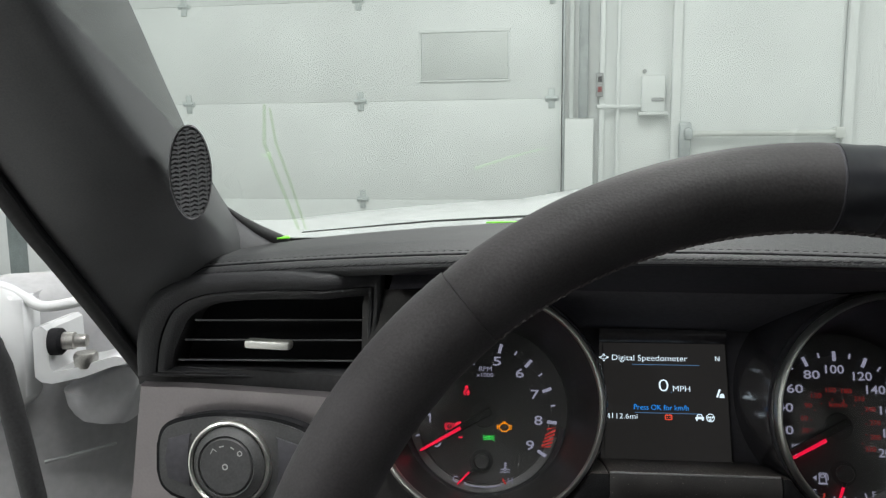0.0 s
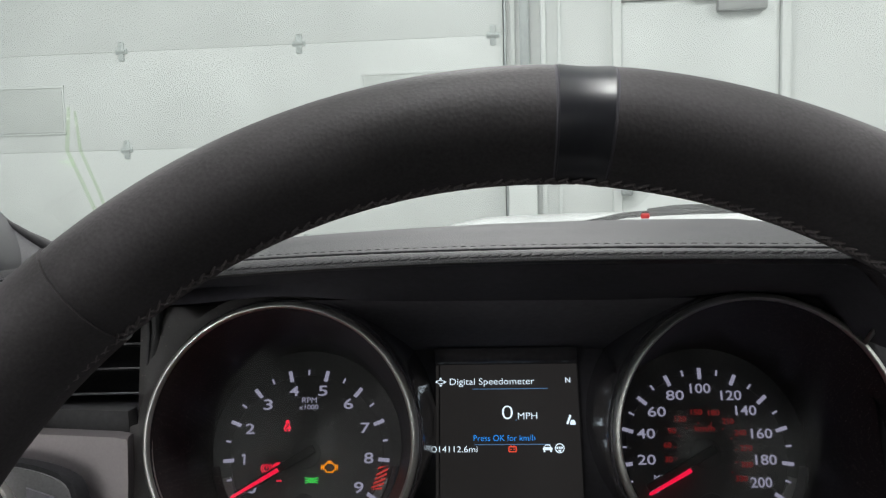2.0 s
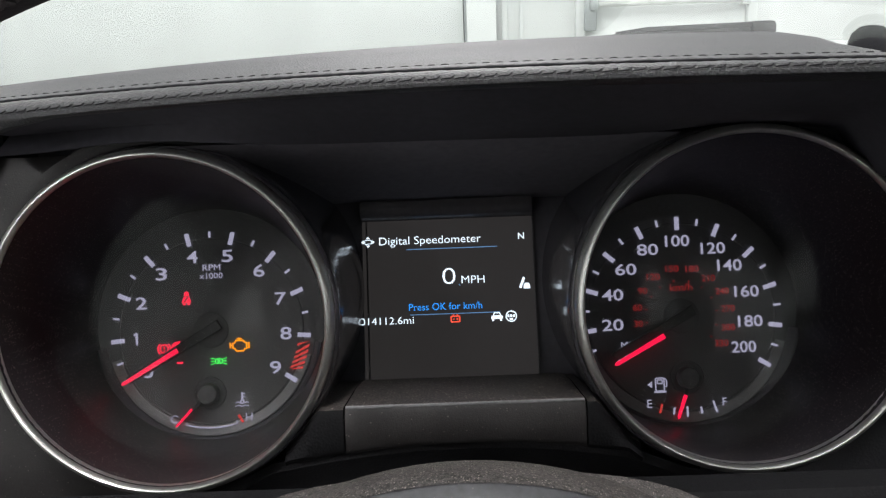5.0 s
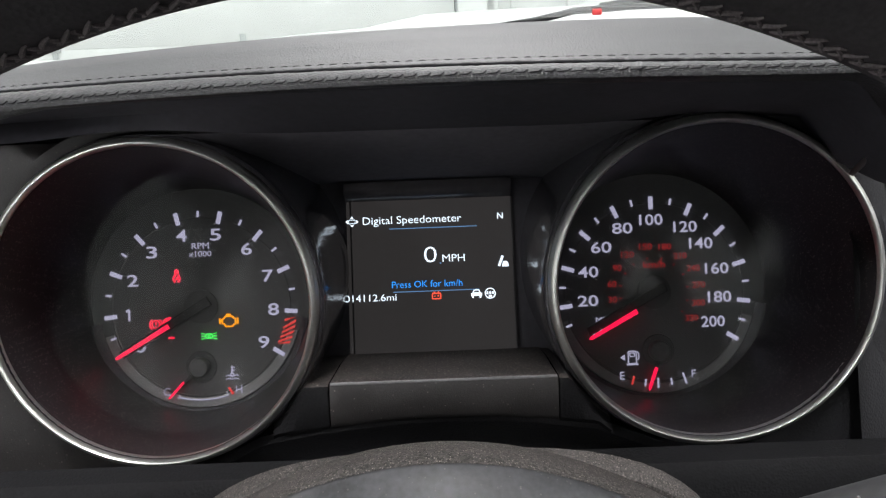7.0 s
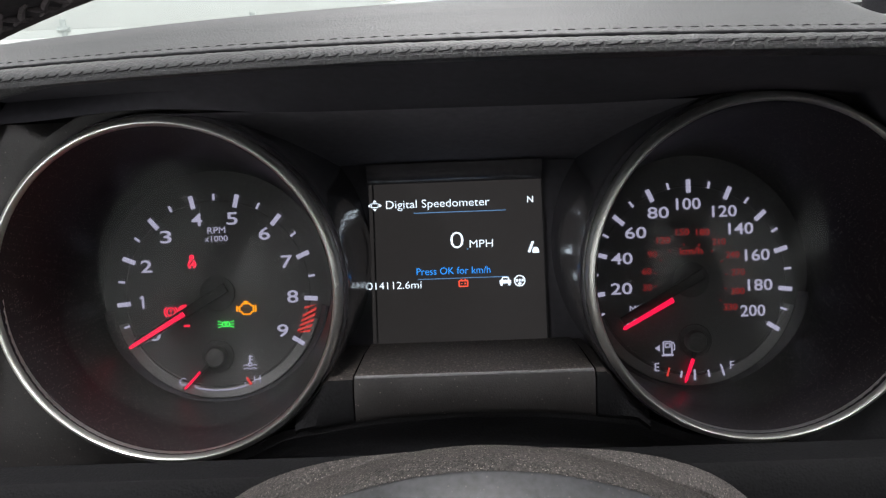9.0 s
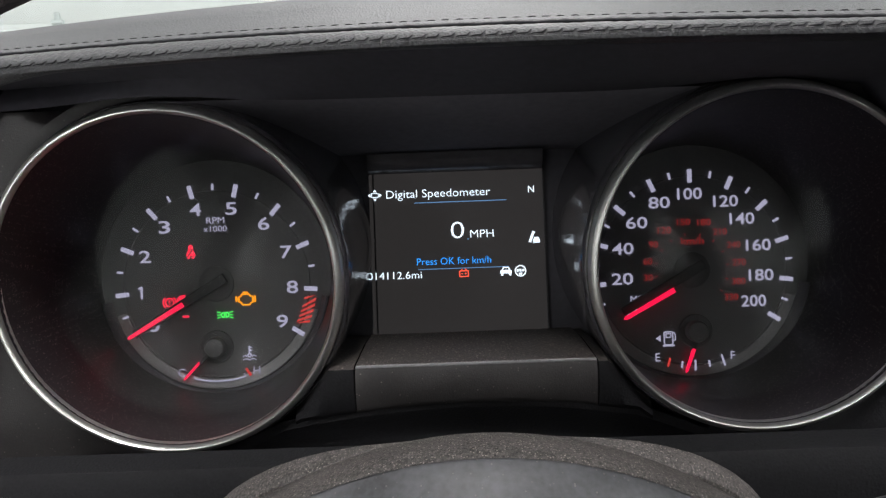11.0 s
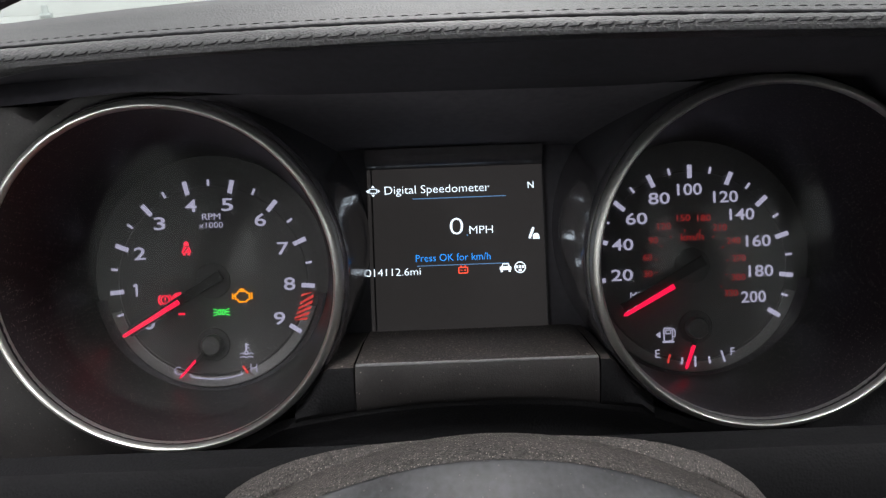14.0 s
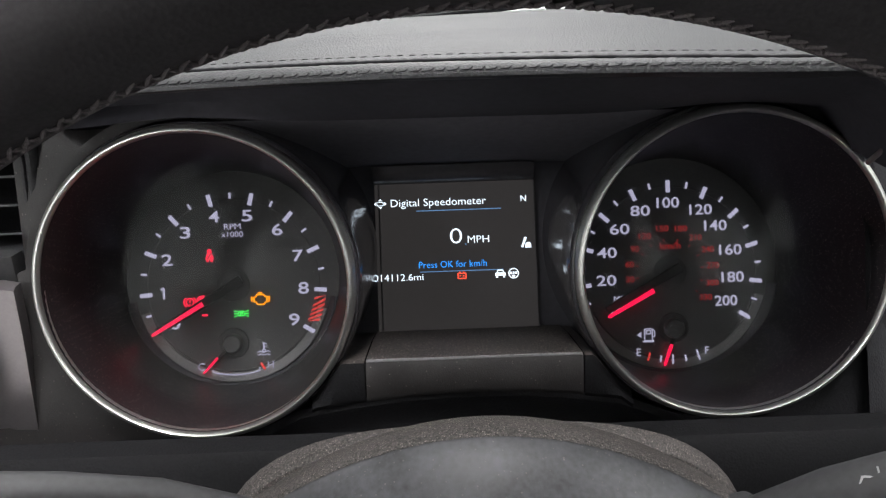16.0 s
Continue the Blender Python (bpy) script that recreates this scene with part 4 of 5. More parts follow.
on_dial("fuel_symbol", pump, NUMERAL, speed, SM, -0.0128, -0.0336)


# the display between the dials
def display():
    sm = tilted(0.0, 0.0585, 0.805, SCREEN_TILT)
    scr = part("display", slab(rounded(0.0845, 0.0775, 0.001, 3, -0.0014, 0.0385), 0.004), SCREEN_DARK, cluster, "lit dark colour display", sm)
    part("display_surround", slab(rounded(0.125, 0.10, 0.002, 3, 0, 0.045), 0.01), SMOOTH_BLACK, cluster, "dark display surround", sm @ pose(0, 0, -0.0015))
    def put(name, data, material, x, y, lift=0.0006, label=""):
        k = {"battery_symbol": 0.80, "car_symbol": 0.86, "wheel_symbol": 0.86, "lane_symbol": 0.86, "menu_symbol": 0.72}.get(name, 1.0)
        return part(name, data, material, scr, label, pose(x, y, lift) @ Matrix.Diagonal((k, k, 1, 1)), smooth=False)
    put("lettering", lettering("Digital Speedometer", 0.0056, 0.0500, -0.00005), SCREEN_WHITE, -0.0105, 0.0667, label="white display heading")
    put("heading_line", stroke([(-0.0220, 0.0624), (0.0225, 0.0624)], 0.00035), SCREEN_LINE, 0, 0, label="thin blue line")
    put("lettering", lettering("0", 0.0118, 0.0064, -0.00014), SCREEN_WHITE, -0.0016, 0.0482, label="large white digit")
    put("lettering", lettering("MPH", 0.0054, 0.0112, -0.00005), SCREEN_WHITE, 0.0101, 0.0464)
    put("dot", slab(rounded(0.0007, 0.0007, 0.0002, 2), 0.0002), SCREEN_LINE, 0.0034, 0.0442)
    put("lettering", lettering("Press OK for km/h", 0.0049, 0.0356, -0.00004), SCREEN_BLUE, -0.0038, 0.0338, label="blue display words")
    put("lower_line", stroke([(-0.0210, 0.0303), (0.0225, 0.0303)], 0.00035), SCREEN_LINE, 0, 0, label="thin blue line")
    put("lettering", lettering("014112.6mi", 0.0050, 0.0260, -0.00004), SCREEN_WHITE, -0.0324, 0.0276)
    put("lettering", lettering("N", 0.0045), SCREEN_WHITE, 0.0345, 0.0670)
    put("battery_symbol", merge(stroke(rounded(0.0052, 0.0034, 0.0003, 2), 0.0007, True), stroke([(-0.0016, 0.0024), (-0.0008, 0.0024)], 0.0008), stroke([(0.0008, 0.0024), (0.0016, 0.0024)], 0.0008),
                                stroke([(-0.0016, 0), (-0.0006, 0)], 0.0005), stroke([(0.0006, 0), (0.0016, 0)], 0.0005), stroke([(0.0011, -0.0005), (0.0011, 0.0005)], 0.0005)), SCREEN_RED, 0.0008, 0.0276)
    car = merge(slab([(-0.0032, -0.0012), (0.0032, -0.0012), (0.0032, 0.0004), (0.0022, 0.0008), (-0.0022, 0.0008), (-0.0032, 0.0004)], 0.0003), stroke([(-0.0020, 0.0008), (-0.0014, 0.0022), (0.0014, 0.0022), (0.0020, 0.0008)], 0.0007),
                slab(rounded(0.0012, 0.0012, 0.0002, 2, -0.0022, -0.0018), 0.0003), slab(rounded(0.0012, 0.0012, 0.0002, 2, 0.0022, -0.0018), 0.0003))
    put("car_symbol", car, SCREEN_WHITE, 0.0210, 0.0280)
    put("wheel_symbol", merge(stroke(arc(0, 0, 0.0029, 0, 360, 24), 0.0006), *[slab(rounded(0.0011, 0.0015, 0.0002, 2, x, 0.0003), 0.0003) for x in (-0.0016, 0.0, 0.0016)], slab(rounded(0.0018, 0.0012, 0.0002, 2, 0, -0.0016), 0.0003)), SCREEN_WHITE, 0.0279, 0.0280)
    put("lane_symbol", merge(stroke([(-0.0022, -0.0026), (0.0002, 0.0034)], 0.0014), slab([(-0.0002, -0.0030), (0.0034, -0.0030), (0.0034, -0.0012), (0.0026, 0.0002), (0.0006, 0.0002), (-0.0002, -0.0012)], 0.0003)), SCREEN_WHITE, 0.0348, 0.0438)
    arrows = [stroke(rounded(0.0046, 0.0026, 0.0004, 2), 0.0004, True)]
    for a in (0, 90, 180, 270):
        c, s_ = math.cos(radians(a)), math.sin(radians(a))
        d0, d1 = (0.0030, 0.0046) if a in (0, 180) else (0.0022, 0.0038)
        arrows.append(slab([(c * d1, s_ * d1), (c * d0 - s_ * 0.0013, s_ * d0 + c * 0.0013), (c * d0 + s_ * 0.0013, s_ * d0 - c * 0.0013)], 0.0003))
    for x in (-0.0415, 0.0404):
        part("display_seam", stroke([(x, 0.0), (x, 0.078)], 0.0007), RUBBER, scr, "", pose(0, 0, 0.0001), smooth=False)
    lip = loft([[(-0.0440, y, z) for y, z in ((0.0770, 0.0002), (0.0774, 0.0012), (0.0812, 0.0052), (0.0830, 0.0058), (0.086, 0.0058))], [(0.0402, y, z) for y, z in ((0.0770, 0.0002), (0.0774, 0.0012), (0.0812, 0.0052), (0.0830, 0.0058), (0.086, 0.0058))]])
    part("display_lip", lip, GLOSS_BLACK, cluster, "gloss black lip over the display", sm)
    put("menu_symbol", merge(*arrows), SCREEN_WHITE, -0.0408, 0.0668)


display()


def display_shelf():
    """The ledge below the display and the arched face that runs under it from gauge to gauge."""
    def clear(x, z):
        """Keeps a point below the gauge rims."""
        dx = min(abs(x + 0.118), abs(x - 0.118))
        if dx >= 0.0716:
            return z
        return min(z, 0.8598 - math.sqrt(0.0716 ** 2 - dx * dx) - 0.001)
    def arch(x):
        return 0.8095 - 1.35 * (x - 0.003) ** 2 - 0.0006 * (x > 0.05)
    def profile(x, e):
        lip = clear(x, 0.8222 + e)
        low = min(arch(x), lip - 0.004)
        k = lip - 0.8222
        return [(x, 0.0600, 0.8040 + k), (x, 0.035, 0.8125 + k), (x, 0.002, lip - 0.0008), (x, -0.0018, lip + 0.0003), (x, -0.0040, lip), (x, -0.0052, lip - 0.0018), (x, -0.0072, (lip + low) / 2), (x, -0.0085, low), (x, -0.0075, low - 0.0022), (x, 0.004, low - 0.003)]
    xs = [-0.0450, -0.0446] + [-0.04 + 0.01 * k for k in range(10)] + [0.0511, 0.0515]
    rows = [profile(x, -0.0005 if k in (0, len(xs) - 1) else 0.0004) for k, x in enumerate(xs)]
    shelf = part("display_shelf", loft([r[:5] for r in rows]), PLASTIC, cluster, "dusty black textured shelf")
    part("shelf_face", loft([r[4:] for r in rows]), FACE_BLACK, shelf, "dark smooth front face")
    # lighter strip laid on the lip as its highlight
    part("lip_highlight_strip", tube([(x, -0.0036, 0.8223 + 0.0004) for x in xs[1:-1]], 0.0007, 8), LIP_LIGHT, shelf, "lighter strip for the highlight along the shelf lip")
    for x0, x1 in ((-0.0456, -0.070), (0.0521, 0.074)):
        rows = [profile(x0 + (x1 - x0) * k / 12, -0.0003) for k in range(13)]
        side = part("shelf_side", loft([r[:5] for r in rows]), PLASTIC, cluster)
        # face continues in a blacker material here, standing in for shade beside the gauges
        part("shelf_face", loft([r[4:] for r in rows]), LOWER, side)
    rows = []
    for i in range(19):
        q = i / 9 - 1
        x = 0.003 + 0.12 * q
        z = min(arch(x) - 0.003, clear(x, 0.83) - 0.002)
        rows.append([(x, 0.004, z - 0.003), (x, -0.001, z - 0.001), (x, -0.002, z - 0.005), (x, 0.003, z - 0.014), (x, 0.0, 0.765), (x, -0.012, 0.75)])
    part("lower_surround", loft(rows), VENT_BLACK, cluster)


def gauge_surround(cx, side):
    """The panel round the outer side of a gauge."""
    rows = [[], [], []]
    m = tilted(cx, 0, 0.86, RING_TILT)
    for i in range(41):
        a = radians(75 + 210 * i / 40) if side < 0 else radians(-105 + 210 * i / 40)
        c, s_ = math.cos(a), math.sin(a)
        k = min((0.0775 if s_ > 0.06 else 0.108) / max(abs(c), 1e-6), (0.068 if s_ > 0 else 0.115) / max(abs(s_), 1e-6))
        k = max(k, 0.0735)
        rows[0].append(m @ Vector((0.0715 * c, 0.0715 * s_, -0.0125)))
        rows[1].append(m @ Vector((0.0760 * c, 0.0760 * s_, -0.0118)))
        rows[2].append(m @ Vector((max(k, 0.0765) * c, max(k, 0.0765) * s_, -0.016)))
    # same panel on both sides; the left one's shade is put into its colour
    part("gauge_surround", loft(rows), FACE_BLACK if side < 0 else VENT_BLACK, cluster)


display_shelf()
gauge_surround(-0.118, -1)
gauge_surround(0.118, 1)


# ---- steering column and wheel ----
def column():
    col = thing("column_shroud", "dusty textured grey steering column shroud", "steering column")
    def ring_pts(y, top, half, drop=0.11, power=2.4, n=28):
        out = []
        for i in range(n + 1):
            a = math.pi * i / n
            c, s_ = math.cos(a), math.sin(a)
            out.append((0.003 + half * math.copysign(abs(c) ** (2 / power), c), y, top - drop + drop * abs(s_) ** (2 / power)))
        return out
    def arch(y, top, k, half=0.10, n=28):
        return [(0.002 + half * (2 * i / n - 1), y, top - k * (half * (2 * i / n - 1)) ** 2) for i in range(n + 1)]
    rows = [ring_pts(y, t, h, 0.085, 3.0) for y, t, h in ((-0.044, 0.76, 0.104), (-0.050, 0.800, 0.107), (-0.054, 0.8205, 0.108), (-0.057, 0.8245, 0.108), (-0.062, 0.8243, 0.108), (-0.066, 0.8225, 0.106), (-0.068, 0.817, 0.103))]
    part("rear_cover", loft(rows), SHROUD, col, "wide rear shroud half")
    rows = [arch(y, t, k) for y, t, k in ((-0.084, 0.80, 4.8), (-0.088, 0.835, 4.8), (-0.0905, 0.8488, 4.8), (-0.094, 0.8520, 4.8), (-0.102, 0.8545, 4.8), (-0.107, 0.8553, 4.75), (-0.1095, 0.8548, 4.75))]
    part("front_cover", loft(rows), SHROUD, col, "domed front shroud half")
    rows = [arch(y, t, k, 0.098) for y, t, k in ((-0.1085, 0.8546, 4.75), (-0.1105, 0.8545, 4.75), (-0.116, 0.8520, 4.75), (-0.125, 0.8455, 4.8), (-0.137, 0.833, 4.9), (-0.150, 0.815, 5.0))]
    part("collar", loft(rows), SHROUD_SMOOTH, col, "smooth grey collar")
    return col


column()


def stalk(side):
    s = thing("wiper_stalk" if side > 0 else "indicator_stalk", "black plastic control stalk on the steering column", "control stalk", group="column stalks")
    if side > 0:
        pts = [(0.06, -0.10, 0.80), (0.085, -0.112, 0.818), (0.105, -0.122, 0.834), (0.125, -0.130, 0.846), (0.155, -0.138, 0.856)]
    else:
        pts = [(-0.06, -0.10, 0.815), (-0.10, -0.112, 0.838), (-0.125, -0.12, 0.847), (-0.15, -0.126, 0.8515), (-0.18, -0.13, 0.855)]
    part("lever", tube(pts, [0.007, 0.009, 0.0115, 0.0125, 0.012] if side > 0 else [0.006, 0.0065, 0.007, 0.008, 0.0085], 20), RUBBER, s)
    part("collar", lathe([(0.0001, 0.004), (0.010, 0.004), (0.0115, 0.002), (0.0115, -0.006), (0.009, -0.008)], 24), RUBBER, s, "dark stalk collar", look(pts[1], pts[0]) if side > 0 else look(pts[4], pts[3]))
    if side > 0:
        m = look((0.1102, -0.1312, 0.8478), (-0.01, -0.312, 0.9966)) @ pose(0, 0, 0, 0, 180, 24) @ Matrix.Scale(0.8, 4)
        wash = merge(stroke(arc(0, -0.004, 0.007, 35, 145, 10), 0.0008), stroke([(-0.0055, 0.0005), (-0.004, -0.004), (0.004, -0.004), (0.0055, 0.0005)], 0.0008), stroke([(0, -0.004), (0, 0.0042)], 0.0007),
                     stroke([(0, 0.003), (-0.004, 0.0065)], 0.0007), stroke([(0, 0.003), (0.004, 0.0065)], 0.0007))
        part("wash_symbol", wash, PRINT_GREY, s, "pale grey washer symbol", m)


stalk(1)
stalk(-1)


def steering_wheel():
    WHEEL = tilted(-0.0003, -0.2165, 0.8290, 14.0) @ pose(0, 0, 0, 0, 0, -4.2)
    w = thing("steering_wheel", "black leather steering wheel with a gloss band at the top", "steering wheel", WHEEL)
    R = 0.1763
    def rim(a0, a1, rr, rz, n, segs=28, bulge=0.0):
        rows = []
        for i in range(n + 1):
            a = radians(a0 + (a1 - a0) * i / n)
            k = 1 + bulge * math.sin(math.pi * i / n) - (0.012 if bulge == 0 and i in (0, n) else 0.0)
            row = []
            for j in range(segs):
                q = 2 * math.pi * j / segs
                c, s_ = math.cos(q), math.sin(q)
                rad = R + rr * k * c
                row.append((rad * math.cos(a), rad * math.sin(a), rz * k * s_))
            rows.append(row)
        return loft(rows, closed=True, caps=True)
    half = 2.25
    part("grip", rim(90 + half, 134, 0.0150, 0.0160, 40), SUEDE, w, "matt leather grip section")
    part("grip", rim(46, 90 - half, 0.0150, 0.0160, 40), SUEDE, w, "matt leather grip section")
    part("grip", rim(134.05, 215, 0.0154, 0.0168, 50, bulge=0.04), SUEDE, w)
    part("grip", rim(-35, 45.95, 0.0154, 0.0168, 50, bulge=0.04), SUEDE, w)
    part("grip", rim(215.3, 324.7, 0.0150, 0.016, 50), SUEDE, w)
    part("top_band", rim(90 - half + 0.16, 90 + half - 0.16, 0.0151, 0.0161, 12, bulge=-0.03), BAND_BLACK, w, "gloss black centre band")
    # lips lighter than the band, for the bright lines along its edges
    for a in (90 - half, 90 + half):
        part("band_lip", rim(a - 0.16, a + 0.16, 0.0150, 0.0160, 2), SMOOTH_BLACK, w, "thin lighter lip at the edge of the band")
    # lacing on the inner side of the rim
    rng = random.Random(8)
    bms = []
    a = 36.0
    while a < 218:
        for turns, seam in (((0.0, 0.3, 0.7, 1.1, 1.4), (166, 169, 173, 178, 180)), ((0.5, 0.7, 0.95, 1.2, 1.4), (180, 178, 175, 172, 170))):
            p = []
            for da, q in zip(turns, seam):
                q += rng.uniform(-1.4, 1.4)
                rr = R + 0.0151 * math.cos(radians(q))
                p.append((rr * math.cos(radians(a + da)), rr * math.sin(radians(a + da)), 0.0161 * math.sin(radians(q))))
            bms.append(tube(p, [0.00018, 0.0004, 0.00046, 0.0004, 0.00018], 6))
        a += 1.15 * rng.uniform(0.93, 1.07)
    part("lacing", merge(*bms), WHEEL_THREAD, w, "dark slanted lacing stitches", kind="stuff")
    # hub and spokes
    hub = rounded(0.125, 0.10, 0.035, 8, 0, -0.005)
    rows = [[(x * k, y * k, z) for x, y in hub] for k, z in ((0.9, -0.03), (1.0, -0.01), (1.0, 0.008), (0.93, 0.02), (0.7, 0.026))]
    part("airbag_cover", loft(rows, closed=True, caps=True), LEATHER, w, "grained black airbag cover")
    for a0, a1, y0 in ((170, 192, 0.01), (-12, 10, 0.01), (262, 278, 0)):
        rows = []
        for k in range(6):
            q = k / 5
            row = []
            for aa, zz in ((a0, -0.006), (a0, 0.006), (a1, 0.006), (a1, -0.006)):
                r = 0.05 + (R - 0.055) * q
                wdt = 1.9 - 0.9 * q
                mid = (a0 + a1) / 2
                b = radians(mid + (aa - mid) * wdt)
                row.append((r * math.cos(b), r * math.sin(b), zz - 0.012 * (1 - q)))
            rows.append(row)
        part("spoke", loft(rows, closed=True, caps=True), SATIN if a0 == 262 else SMOOTH_BLACK, w)


steering_wheel()


# ---- windscreen pillar, door frame and body ----
def pillar():
    p = thing("pillar_trim", "dark grey plastic windscreen pillar trim with a tweeter", "pillar trim")
    far = [(-0.315, 0.21, 0.905), (-0.310, 0.171, 0.928), (-0.307, 0.115, 0.958), (-0.305, 0.067, 0.989), (-0.305, 0.0107, 1.0444), (-0.305, -0.0324, 1.0908), (-0.300, -0.10, 1.143), (-0.29, -0.22, 1.232)]
    ridge = [(-0.300, 0.075, 0.925), (-0.294, 0.050, 0.944), (-0.291, 0.012, 0.968), (-0.290, -0.025, 0.990), (-0.290, -0.066, 1.0165), (-0.290, -0.128, 1.067), (-0.285, -0.19, 1.115), (-0.28, -0.31, 1.20)]
    rear = [(-0.362, 0.085, 0.842), (-0.361, 0.065, 0.863), (-0.360, 0.02, 0.908), (-0.360, -0.018, 0.946), (-0.360, -0.045, 0.972), (-0.360, -0.075, 1.004), (-0.355, -0.14, 1.06), (-0.345, -0.30, 1.16)]
    rows = []
    for f, r, b in zip(far, ridge, rear):
        f, r, b = Vector(f), Vector(r), Vector(b)
        m0, m1 = f.lerp(r, 0.35) + Vector((0.004, -0.001, 0.001)), f.lerp(r, 0.7) + Vector((0.004, -0.002, 0.001))
        m2, m3 = r.lerp(b, 0.25) + Vector((0.001, -0.004, 0.0)), r.lerp(b, 0.6) + Vector((0.003, -0.003, 0.0))
        rows.append([f + Vector((-0.02, 0.02, 0.0)), f, m0, m1, r, m2, m3, b, b + Vector((-0.03, 0.02, 0.0))])
    dense = []
    for c in range(len(rows[0])):
        dense.append(flowing([row[c] for row in rows], 3))
    rows = [[col[k] for col in dense] for k in range(len(dense[0]))]
    rows = [flowing(row[1:8], 4) for row in rows]
    part("trim", loft(rows), PILLAR, p)
    line = flowing([Vector(q) for q in rear], 4)
    part("seal_joint", tube([q + Vector((0.0015, -0.001, -0.001)) for q in line], 0.0022, 8), SLAT_BLACK, p, "dark joint beside the seal")
    rows = []
    for q in line:
        rows.append([q + Vector(d) for d in ((0.001, 0.004, 0.001), (0.0005, -0.0025, -0.0005), (-0.0025, -0.0035, -0.002), (-0.0055, -0.003, -0.0038), (-0.0085, -0.001, -0.0055), (-0.0095, 0.004, -0.006), (-0.009, 0.010, -0.005))])
    part("weather_seal", loft(rows), RUBBER, p, "black rubber seal")
    # tweeter pod and grille
    GM = look((-0.2665, -0.0545, 1.0005), (-0.160, -0.40, 1.022)) @ pose(0, 0, 0, 0, 180, 0)
    part("tweeter_pod", merge(lathe([(0.0170, -0.026), (0.0215, -0.014), (0.0246, -0.0045), (0.0252, -0.0008), (0.0250, 0.0004), (0.0244, 0.0007), (0.0238, -0.0004), (0.0237, -0.003)], 64)), PILLAR, p, "oval tweeter housing", GM @ Matrix.Diagonal((0.425, 0.98, 1, 1)))
    def inside(x, y):
        return (x / 0.0099) ** 2 + (y / 0.0235) ** 2 < 1
    part("grille_back", slab([(0.0101 * math.cos(2 * math.pi * i / 40), 0.0240 * math.sin(2 * math.pi * i / 40)) for i in range(40)], 0.002), RUBBER, p, m=GM @ pose(0, 0, -0.0022))
    bms = []
    for j in range(-11, 12):
        y = j * 0.0023
        xs = [0.0004 * i for i in range(-28, 29)]
        pts = [(x, y + 0.16 * x + 0.00042 * math.sin(2 * math.pi * x / 0.0044)) for x in xs if inside(x, y + 0.16 * x)]
        if len(pts) > 4:
            bms.append(stroke(pts, 0.00125, lift=-0.0012, thick=0.0012))
    for i in range(-3, 4):
        x = i * 0.0044 - 0.0011
        pts = [(x, 0.001 * k) for k in range(-24, 25) if inside(x, 0.001 * k)]
        if len(pts) > 3:
            bms.append(stroke(pts, 0.0007, lift=-0.0014, thick=0.0012))
    part("grille", merge(*bms), PILLAR, p, "woven-pattern speaker grille", GM)


pillar()


